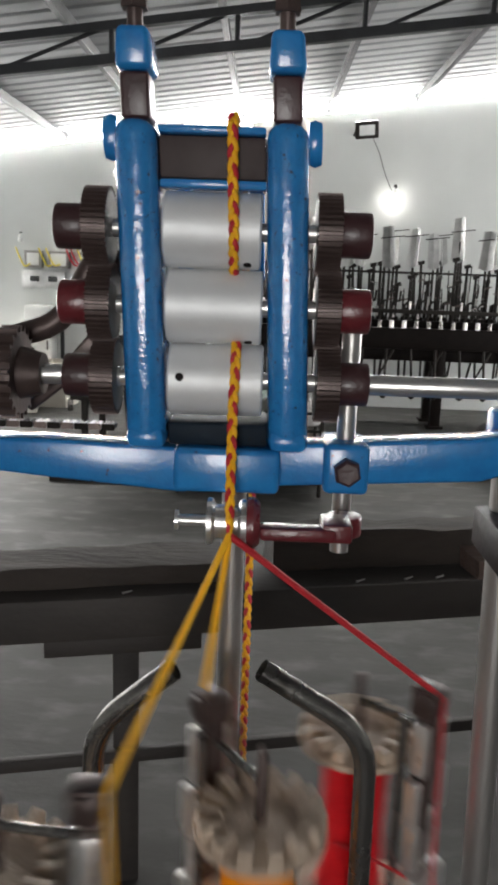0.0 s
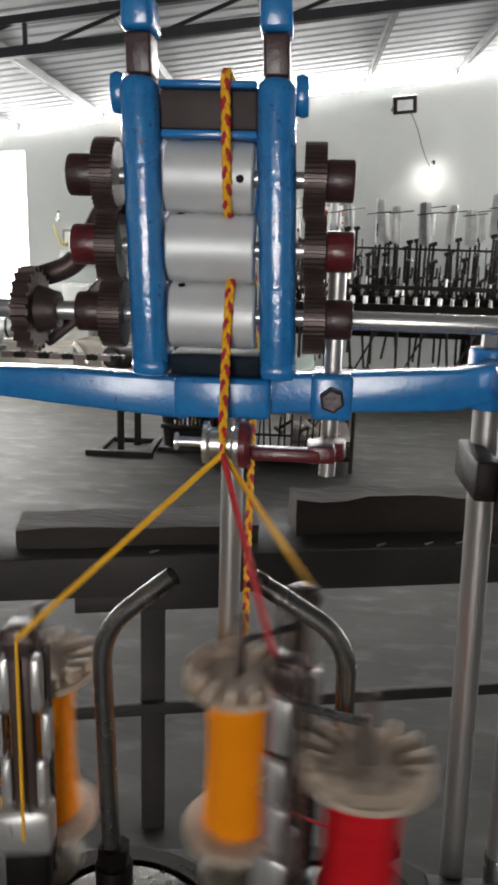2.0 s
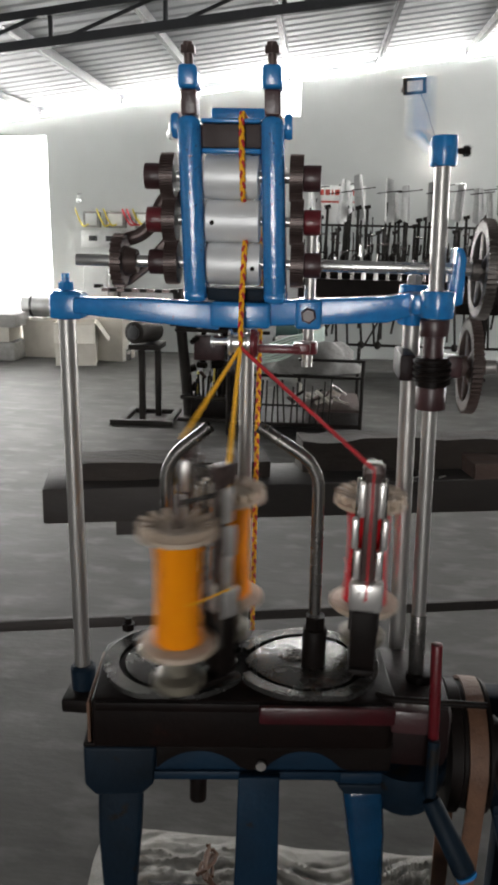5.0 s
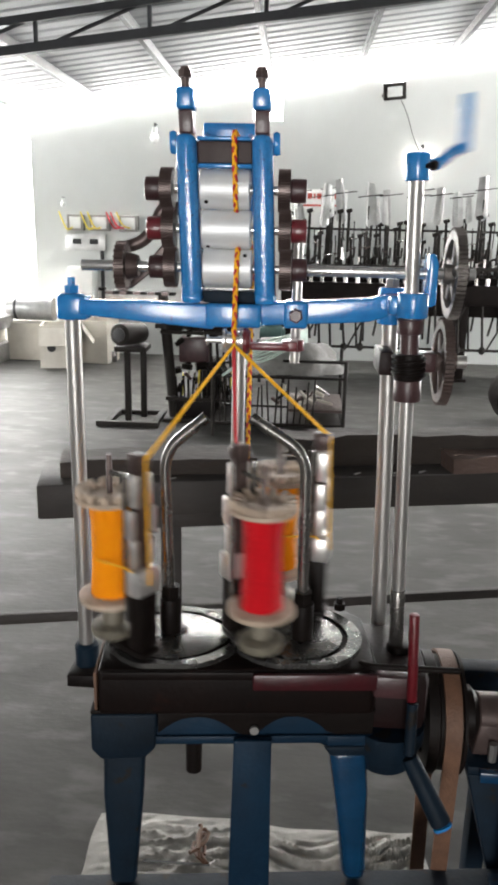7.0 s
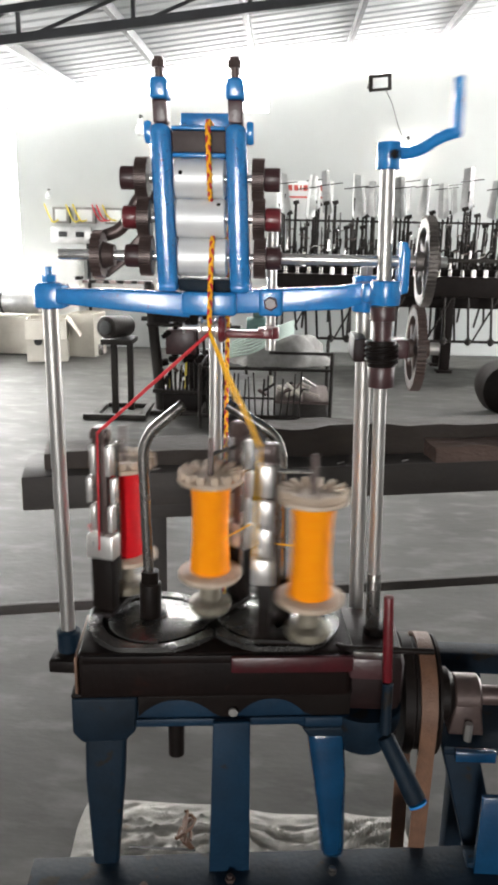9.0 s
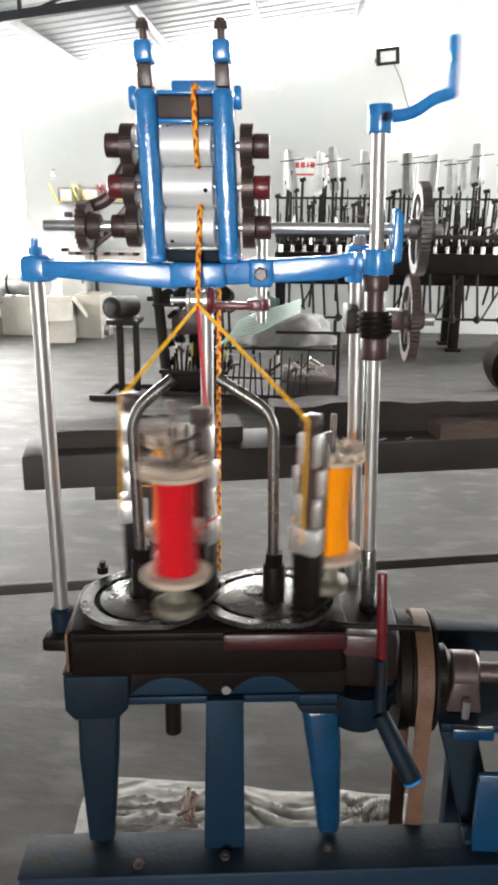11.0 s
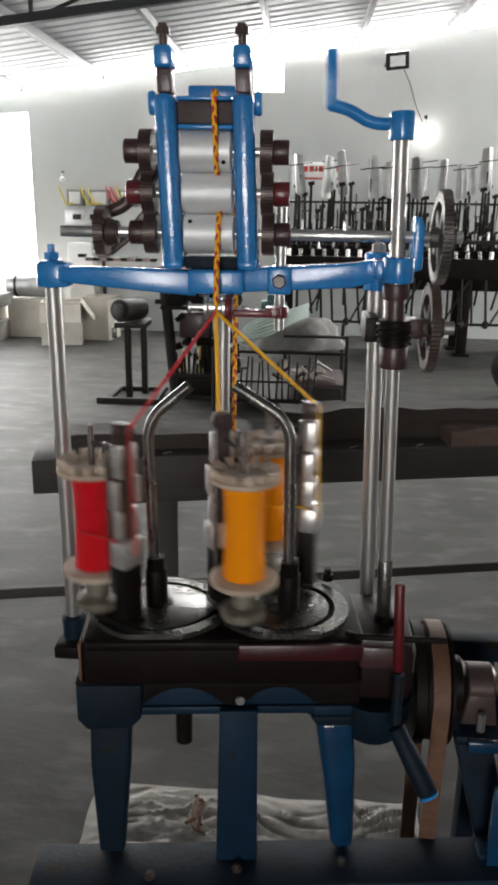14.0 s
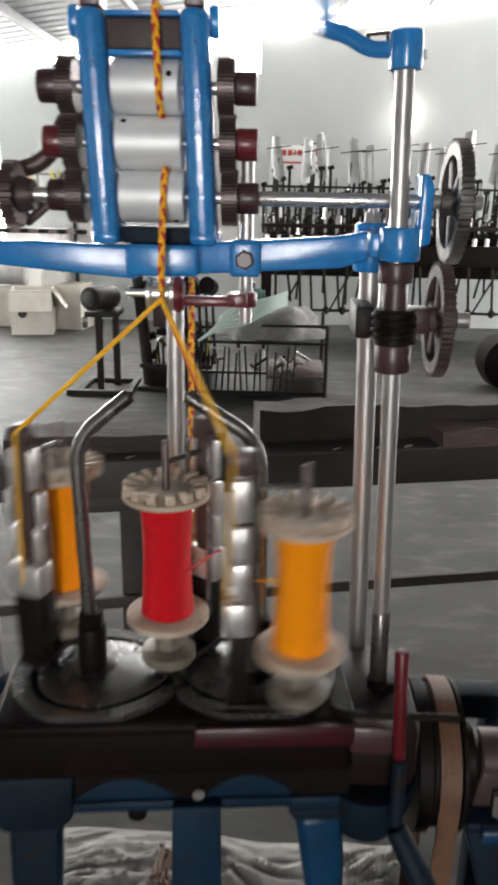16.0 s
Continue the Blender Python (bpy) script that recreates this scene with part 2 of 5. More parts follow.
def knurled():
    """Turned aluminium with a fine diamond knurl."""
    m = mat("knurled_aluminium", (0.74, 0.745, 0.75), 0.48, 0.3, (0.58, 0.585, 0.59), 18, 0.5, 0.0, 300)
    nt = m.node_tree
    nodes, L = nt.nodes, nt.links.new
    co = nodes.new("ShaderNodeTexCoord")
    waves = []
    for turn in (1, -1):
        w = nodes.new("ShaderNodeTexWave")
        w.wave_type, w.bands_direction = "BANDS", "DIAGONAL"
        w.inputs["Scale"].default_value = 170
        mp = nodes.new("ShaderNodeMapping")
        mp.inputs["Scale"].default_value = (turn, 1, 1)
        L(co.outputs["Object"], mp.inputs["Vector"])
        L(mp.outputs[0], w.inputs["Vector"])
        waves.append(w)
    mx = nodes.new("ShaderNodeMath")
    mx.operation = "MULTIPLY"
    L(waves[0].outputs["Fac"], mx.inputs[0])
    L(waves[1].outputs["Fac"], mx.inputs[1])
    bp = nodes.new("ShaderNodeBump")
    bp.inputs["Strength"].default_value, bp.inputs["Distance"].default_value = 0.06, 0.0005
    L(mx.outputs[0], bp.inputs["Height"])
    L(bp.outputs[0], nodes["Principled BSDF"].inputs["Normal"])
    return m


KNURL = knurled()

# ---------------------------------------------------------------- mesh tools


def joined(*bms):
    out = bmesh.new()
    for b in bms:
        tmp = bpy.data.meshes.new("tmp")
        b.to_mesh(tmp)
        out.from_mesh(tmp)
        bpy.data.meshes.remove(tmp)
        b.free()
    return out


def box(x0, x1, y0, y1, z0, z1, bev=0.0):
    bm = bmesh.new()
    bmesh.ops.create_cube(bm, size=1, matrix=Matrix.Translation(((x0 + x1) / 2, (y0 + y1) / 2, (z0 + z1) / 2)) @ Matrix.Diagonal((x1 - x0, y1 - y0, z1 - z0, 1)))
    if bev:
        bmesh.ops.bevel(bm, geom=list(bm.edges), offset=bev, segments=2, profile=0.5, affect="EDGES")
    return bm


def turned(bm, m):
    bmesh.ops.transform(bm, matrix=m, verts=list(bm.verts))
    return bm


def rod(p0, p1, r, r2=None, n=20, cap=True, bev=0.0):
    p0, p1 = Vector(p0), Vector(p1)
    d = p1 - p0
    bm = bmesh.new()
    bmesh.ops.create_cone(bm, cap_ends=cap, segments=n, radius1=r, radius2=r if r2 is None else r2, depth=d.length)
    if bev:
        rim = [e for e in bm.edges if abs(e.verts[0].co.z - e.verts[1].co.z) < 1e-6 and len(e.link_faces) == 2]
        bmesh.ops.bevel(bm, geom=rim, offset=bev, segments=2, profile=0.5, affect="EDGES")
    m = Matrix.Translation((p0 + p1) / 2) @ d.to_track_quat("Z", "Y").to_matrix().to_4x4()
    return turned(bm, m)


def rounded_path(points, radius, steps=6):
    pts = [Vector(p) for p in points]
    out = [pts[0]]
    for a, b, c in zip(pts, pts[1:], pts[2:]):
        u, v = (a - b), (c - b)
        k = min(radius, u.length * 0.48, v.length * 0.48)
        s, e = b + u.normalized() * k, b + v.normalized() * k
        for i in range(steps + 1):
            f = i / steps
            out.append(s * (1 - f) ** 2 + b * 2 * f * (1 - f) + e * f ** 2)
    out.append(pts[-1])
    return out


def tube(points, r, n=12, inner=0.0):
    """A round tube along a path."""
    pts = [Vector(p) for p in points]
    bm = bmesh.new()
    rings, up = [], None
    for i, p in enumerate(pts):
        d = (pts[min(i + 1, len(pts) - 1)] - pts[max(i - 1, 0)]).normalized()
        if up is None:
            up = d.orthogonal().normalized()
        up = (up - d * up.dot(d)).normalized()
        side = d.cross(up)
        rings.append([bm.verts.new(p + (up * math.cos(a) + side * math.sin(a)) * r) for a in (2 * math.pi * k / n for k in range(n))])
    for a, b in zip(rings, rings[1:]):
        for k in range(n):
            bm.faces.new((a[k], a[(k + 1) % n], b[(k + 1) % n], b[k]))
    bm.faces.new(rings[0][::-1])
    end = bm.faces.new(rings[-1])
    if inner:
        for f in (end,):
            res = bmesh.ops.inset_region(bm, faces=[f], thickness=r - inner)
            ext = bmesh.ops.extrude_face_region(bm, geom=[f])
            vs = [g for g in ext["geom"] if isinstance(g, bmesh.types.BMVert)]
            d = (pts[-1] - pts[-2]).normalized()
            bmesh.ops.translate(bm, vec=-d * r * 2.5, verts=vs)
            bmesh.ops.delete(bm, geom=[f], context="FACES_ONLY") if f.is_valid else None
    bmesh.ops.recalc_face_normals(bm, faces=list(bm.faces))
    return bm


def lathe(profile, n=32, axis="z"):
    """A solid turned from (radius, height) steps."""
    bm = bmesh.new()
    rings = [[bm.verts.new((r * math.cos(a), r * math.sin(a), z)) for a in (2 * math.pi * k / n for k in range(n))] for r, z in profile]
    for a, b in zip(rings, rings[1:]):
        for k in range(n):
            bm.faces.new((a[k], a[(k + 1) % n], b[(k + 1) % n], b[k]))
    bm.faces.new(rings[0][::-1])
    bm.faces.new(rings[-1])
    bmesh.ops.recalc_face_normals(bm, faces=list(bm.faces))
    if axis == "x":
        turned(bm, Matrix.Rotation(radians(90), 4, "Y"))
    if axis == "y":
        turned(bm, Matrix.Rotation(radians(-90), 4, "X"))
    return bm


def prism(outline, y0, y1, bev=0.0):
    """An outline in x and z, made thick along y."""
    bm = bmesh.new()
    a = [bm.verts.new((x, y0, z)) for x, z in outline]
    b = [bm.verts.new((x, y1, z)) for x, z in outline]
    n = len(a)
    bm.faces.new(a)
    bm.faces.new(b[::-1])
    for k in range(n):
        bm.faces.new((a[k], b[k], b[(k + 1) % n], a[(k + 1) % n]))
    bmesh.ops.recalc_face_normals(bm, faces=list(bm.faces))
    if bev:
        bmesh.ops.bevel(bm, geom=list(bm.edges), offset=bev, segments=3, profile=0.5, affect="EDGES")
    return bm


def gear(root, tip, width, teeth, bore=0.0, spokes=0):
    """A spur gear about the x axis, centred at the origin; with spokes it is a rim, arms and a hub."""
    outline = []
    for k in range(teeth):
        for f, r in ((0.0, root), (0.28, root), (0.4, tip), (0.62, tip), (0.74, root)):
            a = 2 * math.pi * (k + f) / teeth
            outline.append((r * math.cos(a), r * math.sin(a)))
    n = len(outline)
    bm = bmesh.new()
    lo = [bm.verts.new((-width / 2, y, z)) for y, z in outline]
    hi = [bm.verts.new((width / 2, y, z)) for y, z in outline]
    for k in range(n):
        bm.faces.new((lo[k], hi[k], hi[(k + 1) % n], lo[(k + 1) % n]))
    if spokes:
        rim = root * 0.8
        li = [bm.verts.new((-width / 2, rim * math.cos(2 * math.pi * k / n), rim * math.sin(2 * math.pi * k / n))) for k in range(n)]
        hi2 = [bm.verts.new((width / 2, rim * math.cos(2 * math.pi * k / n), rim * math.sin(2 * math.pi * k / n))) for k in range(n)]
        for k in range(n):
            j = (k + 1) % n
            bm.faces.new((lo[k], lo[j], li[j], li[k]))
            bm.faces.new((hi[j], hi[k], hi2[k], hi2[j]))
            bm.faces.new((li[k], li[j], hi2[j], hi2[k]))
    else:
        bm.faces.new(lo[::-1])
        bm.faces.new(hi)
    bmesh.ops.recalc_face_normals(bm, faces=list(bm.faces))
    return bm


def thing(name, at, label="", category="", group="", kind=""):
    ob = new(name)
    ob.empty_display_size = 0.05
    ob.location = at
    ob["base"] = list(at)
    return tagged(ob, label, category, group, kind)


def finish(bm, name, material, smooth=35):
    me = bpy.data.meshes.new(name)
    bm.to_mesh(me)
    bm.free()
    me.materials.append(material)
    if smooth:
        me.shade_smooth()
        me.set_sharp_from_angle(angle=radians(smooth))
    return me


def origin_of(ob):
    v = Vector(ob["base"]) if "base" in ob else Vector(ob.location)
    return v


def part(name, bm, material, parent, label="", at=None, smooth=35):
    """One mesh under a thing or a part. The mesh is given in world places; with at, round its own centre, put at that world place."""
    here = origin_of(parent)
    if at is None:
        turned(bm, Matrix.Translation(-here))
    ob = new(name, finish(bm, name, material, smooth))
    ob.parent = parent
    if at is not None:
        ob.location = Vector(at) - here
        ob["base"] = list(at)
    else:
        ob["base"] = list(here)
    if label:
        ob["label"] = label
    return ob


def single(name, bm, material, label, category, kind="", group="", smooth=35):
    ob = new(name, finish(bm, name, material, smooth))
    return tagged(ob, label, category, group, kind)

# ---------------------------------------------------------------- the hall
X0, X1, YF, YB = -5.2, 6.5, -7.2, 8.7     # inner faces


def roof_z(x):
    return 3.15 + 0.135 * x


single("floor", box(X0 - 0.3, X1 + 0.3, YF - 0.3, YB + 0.3, -0.2, 0.0), CONCRETE, "worn grey polished concrete floor of the hall", "floor", "structure", smooth=0)
single("backdrop", joined(box(-40, 40, 22, 22.2, -0.2, 30), box(-22.2, -22, -20, 21, -0.2, 30)), SKY_GLOW, "white overcast sky beyond the hall", "sky", "structure", smooth=0)
single("ground", box(-60, 60, -60, 60, -0.3, -0.21), OUTSIDE, "pale bright yard round the hall", "ground", "structure", smooth=0)


def sloped_wall(x0, x1, z0, drop, y0, y1):
    return prism([(x0, z0), (x1, z0), (x1, roof_z(x1) - drop), (x0, roof_z(x0) - drop)], y0, y1)


# gable wall with a doorway and a small high window, open under the roof
DOOR_X0, DOOR_X1, DOOR_Z = -4.9, -2.88, 2.42
WIN_X0, WIN_X1, WIN_Z0 = -0.34, -0.02, 2.64
single("wall_north", joined(
    sloped_wall(X0, DOOR_X0, 0, 0.15, YB, YB + 0.22),
    sloped_wall(DOOR_X0, DOOR_X1, DOOR_Z, 0.15, YB, YB + 0.22),
    sloped_wall(DOOR_X1, WIN_X0, 0, 0.15, YB, YB + 0.22),
    prism([(WIN_X0, 0), (WIN_X1, 0), (WIN_X1, WIN_Z0), (WIN_X0, WIN_Z0)], YB, YB + 0.22),
    sloped_wall(WIN_X1, X1, 0, 0.15, YB, YB + 0.22)), PLASTER, "pale grey-green plastered gable wall", "wall", "structure", smooth=0)
# Side and south walls are unseen; the west doorway is added for fill light.
single("wall_west", joined(box(X0 - 0.22, X0, YF, 3.2, 0, 2.3), box(X0 - 0.22, X0, 6.0, YB, 0, 2.3), box(X0 - 0.22, X0, 3.2, 6.0, 2.28, 2.3)),
       PLASTER, "pale plastered side wall with a wide unseen doorway", "wall", "structure", smooth=0)
single("wall_east", joined(box(X1, X1 + 0.22, YF, 4.75, 0, roof_z(X1) - 0.02), box(X1, X1 + 0.22, 4.75, 7.45, 2.55, roof_z(X1) - 0.02), box(X1, X1 + 0.22, 7.45, YB, 0, roof_z(X1) - 0.02)), PLASTER, "pale plastered side wall with a wide unseen doorway", "wall", "structure", smooth=0)
single("wall_south", joined(sloped_wall(X0, -1.2, 0, 0.02, YF - 0.22, YF), sloped_wall(-1.2, 0.4, 2.75, 0.02, YF - 0.22, YF), sloped_wall(0.4, X1, 0, 0.02, YF - 0.22, YF)),
       PLASTER, "pale plastered wall with a tall open doorway", "wall", "structure", smooth=0)


def corrugated():
    """Trapezoid ribs running down the slope, one after another along the hall."""
    bm = bmesh.new()
    prof, y = [], YF - 0.4
    while y < YB + 0.5:
        for dy, dz in ((0.0, 0.0), (0.13, 0.0), (0.155, 0.011), (0.175, 0.011), (0.2, 0.0)):
            prof.append((y + dy, dz))
        y += 0.2
    rows = []
    for x in (X0 - 0.3, -1.0, 3.0, X1 + 0.3):
        rows.append([bm.verts.new((x, y, roof_z(x) + dz)) for y, dz in prof])
    for a, b in zip(rows, rows[1:]):
        for k in range(len(prof) - 1):
            bm.faces.new((a[k], a[k + 1], b[k + 1], b[k]))
    return bm


single("ceiling", corrugated(), ROOFING, "ribbed grey metal roof sheets", "ceiling", "structure", smooth=0)

for k in range(9):
    x = -4.0 + 0.96 * k
    single("purlin", box(x - 0.022, x + 0.022, YF, YB + 0.3, roof_z(x) - 0.085, roof_z(x) - 0.012), PURLIN, "grey steel purlin under the roof sheets", "purlin", "structure", smooth=0)


def truss_at(y):
    t = thing("roof_truss", (0, y, 2.8), "dark painted steel roof truss with slanted webs", "roof truss", "roof trusses", "structure")
    def lo(x):
        return 2.83 + 0.125 * x
    def hi(x):
        return roof_z(x) - 0.12
    part("bottom_chord", prism([(X0, lo(X0) - 0.03), (X1, lo(X1) - 0.03), (X1, lo(X1) + 0.03), (X0, lo(X0) + 0.03)], y - 0.03, y + 0.03), TRUSS, t, smooth=0)
    part("top_chord", prism([(X0, hi(X0) - 0.025), (X1, hi(X1) - 0.025), (X1, hi(X1) + 0.025), (X0, hi(X0) + 0.025)], y - 0.03, y + 0.03), TRUSS, t, smooth=0)
    x = X0 + 0.46
    while x < X1 - 0.8:
        part("web_post", rod((x, y, lo(x)), (x, y, hi(x)), 0.017, n=8), TRUSS, t)
        part("web_brace", rod((x + 0.03, y, lo(x)), (x + 0.76, y, hi(x + 0.76)), 0.013, n=8), TRUSS, t)
        x += 0.78


for y in (5.2, -0.2, -5.0):
    truss_at(y)

# ---------------------------------------------------------------- the braiding machine
CX, CY = 0.148, 0.4622                # middle of the figure-eight track
LOBE, DEEP = 0.0725, 0.0618          # half width and half depth of one loop
CUT = 0.69                           # 1: round loops that touch; less: loops that cross on the slant
TWIST = 5.4                          # the track's turn about its middle, degrees
TOP = 0.943                           # top of the track plate
machine = thing("braiding_machine", (CX, CY, 0), "blue, black and maroon rope braiding machine on a blue steel bench", "braiding machine")


def spin_part(name, bm, material, at, label="", parent=None):
    return part(name, bm, material, parent or machine, label, at=at)


# bench
FR = 0.40
SKEW = Matrix.Translation((0.156, FR, 0)) @ Matrix.Rotation(radians(6.0), 4, "Z") @ Matrix.Translation((-0.15, -FR, 0))
LIFT = Matrix.Translation((0, 0, 0.017)) @ SKEW
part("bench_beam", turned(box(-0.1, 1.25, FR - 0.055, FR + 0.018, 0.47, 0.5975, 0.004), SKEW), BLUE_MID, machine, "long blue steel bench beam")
# Thin added plate darkens the beam's top; its shade is in the colour.
part("beam_flange", turned(box(-0.1005, 1.25, FR - 0.0555, FR + 0.0185, 0.598, 0.6, 0.0005), SKEW), BLUE_DARK, machine, "dark top of the beam, shade in its colour")
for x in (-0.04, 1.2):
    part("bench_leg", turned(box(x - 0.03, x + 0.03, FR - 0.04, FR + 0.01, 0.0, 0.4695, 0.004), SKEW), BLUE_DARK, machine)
for x, y in ((0.17, FR - 0.03), (0.31, FR - 0.022), (0.055, FR - 0.04)):
    part("bench_bolt", turned(lathe([(0.007, 0), (0.007, 0.005), (0.004, 0.005), (0.004, 0.009)], 6), SKEW @ pose(x, y, 0.6003)), STEEL_DULL if x > 0.3 else IRON, machine)
part("beam_stud", turned(lathe([(0.005, 0), (0.004, 0.004)], 10, "y"), SKEW @ pose(0.17, FR - 0.0595, 0.565)), STEEL, machine)


# frame and its legs
def scallops():
    """Greasy lower edge of the casting, hanging in points between two arches."""
    pts = [(0.325, 0.853), (0.05, 0.853)]
    for k in range(29):
        x = 0.05 + 0.275 * k / 28
        d = min(abs(x - 0.1) / 0.052, abs(x - 0.222) / 0.047)
        pts.append((x, 0.846 - 0.026 * min(1.0, d) ** 2.2))
    return pts


# Apron, flanges and legs take the shaded blues instead of the bright enamel.
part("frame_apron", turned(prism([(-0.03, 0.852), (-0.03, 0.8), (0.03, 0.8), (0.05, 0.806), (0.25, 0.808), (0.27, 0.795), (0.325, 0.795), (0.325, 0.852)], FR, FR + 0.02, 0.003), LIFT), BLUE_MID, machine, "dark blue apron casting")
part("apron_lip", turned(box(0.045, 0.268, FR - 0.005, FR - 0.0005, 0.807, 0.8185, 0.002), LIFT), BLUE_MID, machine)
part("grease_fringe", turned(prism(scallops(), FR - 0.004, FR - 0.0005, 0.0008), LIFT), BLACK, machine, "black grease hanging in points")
part("leg_flange", turned(prism([(-0.034, 0.853), (0.05, 0.853), (0.047, 0.803), (0.034, 0.789), (-0.022, 0.787), (-0.034, 0.802)], FR - 0.008, FR - 0.0002, 0.004), LIFT), BLUE_DARK, machine, "greasy leg flange in dark shaded blue")
# Black strip added to hide the lit top face of the apron.
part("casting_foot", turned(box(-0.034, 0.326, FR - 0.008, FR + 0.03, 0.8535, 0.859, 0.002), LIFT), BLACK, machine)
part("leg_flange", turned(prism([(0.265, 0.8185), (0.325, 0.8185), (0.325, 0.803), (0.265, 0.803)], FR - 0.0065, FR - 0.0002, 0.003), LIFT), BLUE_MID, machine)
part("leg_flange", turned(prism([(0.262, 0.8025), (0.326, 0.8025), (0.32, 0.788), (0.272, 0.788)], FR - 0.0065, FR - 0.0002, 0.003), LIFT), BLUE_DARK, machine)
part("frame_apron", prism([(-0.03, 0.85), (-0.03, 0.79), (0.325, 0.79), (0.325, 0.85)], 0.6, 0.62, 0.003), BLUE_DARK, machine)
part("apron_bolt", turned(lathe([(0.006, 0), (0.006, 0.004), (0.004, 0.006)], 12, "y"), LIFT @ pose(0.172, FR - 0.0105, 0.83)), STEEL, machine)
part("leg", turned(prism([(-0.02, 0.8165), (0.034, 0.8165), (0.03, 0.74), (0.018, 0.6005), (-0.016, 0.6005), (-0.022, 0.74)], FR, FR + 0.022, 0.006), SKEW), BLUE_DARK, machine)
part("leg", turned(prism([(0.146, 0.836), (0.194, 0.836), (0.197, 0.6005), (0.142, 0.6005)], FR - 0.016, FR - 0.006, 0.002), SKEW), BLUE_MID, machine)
part("leg", turned(prism([(0.27, 0.8115), (0.32, 0.8115), (0.327, 0.74), (0.331, 0.6005), (0.3, 0.6005), (0.287, 0.7)], FR - 0.004, FR + 0.022, 0.012), SKEW), BLUE_SHINY, machine, "glossy blue rounded leg")
part("drop_shaft", rod((0.075, 0.6, 0.62), (0.075, 0.6, 0.85), 0.013, n=16), BLACK, machine)


TRACK = Matrix.Translation((CX, CY, 0)) @ Matrix.Rotation(radians(TWIST), 4, "Z")


def slot(side, a, grow=1.0):
    """A place on one loop of the slot, from the track's middle; grow widens the loop about its own middle."""
    x = side * LOBE * (CUT * (1 - math.cos(a)) + (1 - CUT) * 2 * math.sin(a / 2))
    return (x - side * LOBE) * grow + side * LOBE, DEEP * math.sin(a) * grow


def flat_plate(outline, z0, z1, bev=0.0):
    bm = prism(outline, z0, z1, bev)
    for v in bm.verts:
        v.co = Vector((v.co.x, v.co.z, v.co.y))
    bmesh.ops.recalc_face_normals(bm, faces=list(bm.faces))
    return bm


CASE_TOP = [(-0.17, -0.075), (0.17, -0.075), (0.178, -0.065), (0.178, 0.06), (0.15, 0.087), (-0.135, 0.087), (-0.172, 0.045)]
case = part("gear_case", turned(flat_plate(CASE_TOP, 0.8725, TOP - 0.007, 0.004), TRACK), CASE_OILY, machine, "black oily gear case")
part("case_lip", turned(box(-0.165, 0.172, -0.0785, -0.0752, TOP - 0.02, TOP - 0.009, 0.0014), TRACK), CASE_OILY, case)
part("red_ledge", turned(box(0.02, 0.174, -0.0865, -0.0788, TOP - 0.03, TOP - 0.008, 0.003), TRACK), RED_DARK, case, "greasy dark red ledge")
part("case_side", turned(box(-0.1765, -0.1725, -0.07, 0.04, 0.84, 0.928, 0.0015), TRACK), BELT, machine, "rusty brown case side")


def ring_track(side):
    """Rim of the slot round one loop, open where the two loops meet."""
    bm = bmesh.new()
    n = 56
    rings = []
    for k in range(n + 1):
        a = 2 * math.pi * (0.06 + 0.88 * k / n)
        (xi, yi), (xo, yo) = slot(side, a, 1.05), slot(side, a, 1.3)
        xo = side * max(side * xo, 0.001)
        xi = side * max(side * xi, 0.001)
        yo = max(-0.0735, min(0.083, yo))
        rings.append([bm.verts.new(p) for p in ((xi, yi, TOP - 0.0068), (xi, yi, TOP), (xo, yo, TOP), (xo, yo, TOP - 0.0068))])
    for a, b in zip(rings, rings[1:]):
        for k in range(4):
            bm.faces.new((a[k], a[(k + 1) % 4], b[(k + 1) % 4], b[k]))
    bm.faces.new(rings[0])
    bm.faces.new(rings[-1][::-1])
    bmesh.ops.recalc_face_normals(bm, faces=list(bm.faces))
    return turned(bm, TRACK)


def island(side):
    """The eye-shaped plate inside a loop, pointed at the crossing."""
    out = [slot(side, 2 * math.pi * k / 48, 0.945) for k in range(48)]
    return turned(flat_plate(out if side > 0 else out[::-1], TOP - 0.0068, TOP, 0.0012), TRACK)


for side in (-1, 1):
    part("track_rim", ring_track(side), TRACK_OILY, machine, "polished oily track rim")
    isl = part("track_island", island(side), TRACK_OILY, machine, "worn oily steel track plate")
    mid = TRACK @ Vector((side * LOBE - 0.008, 0.012, 0))
    rough = [turned(lathe([(0.016, 0), (0.014, 0.0016)], 24), Matrix.Translation((mid.x, mid.y, TOP + 0.0003)) @ Matrix.Diagonal((1.2, 0.9, 1, 1)))]
    rr = random.Random(3)
    for k in range(26):
        a, q = rr.uniform(0, 6.28), 0.014 * rr.random() ** 0.5
        rough.append(turned(lathe([(0.0016, 0), (0.0008, 0.0012)], 8), pose(mid.x + 1.2 * q * math.cos(a), mid.y + 0.9 * q * math.sin(a), TOP + 0.0017)))
    part("cast_mark", joined(*rough), TRACK_OILY, isl, "raised cast mark")
for x, y in ((0.148, 0.072), (-0.148, 0.07)):
    part("plate_bolt", turned(joined(rod((x, y, TOP), (x, y, TOP + 0.009), 0.0085, n=6), rod((x, y, TOP + 0.009), (x, y, TOP + 0.017), 0.0048, n=10)), TRACK), BLACK, machine, "greasy black bolt")

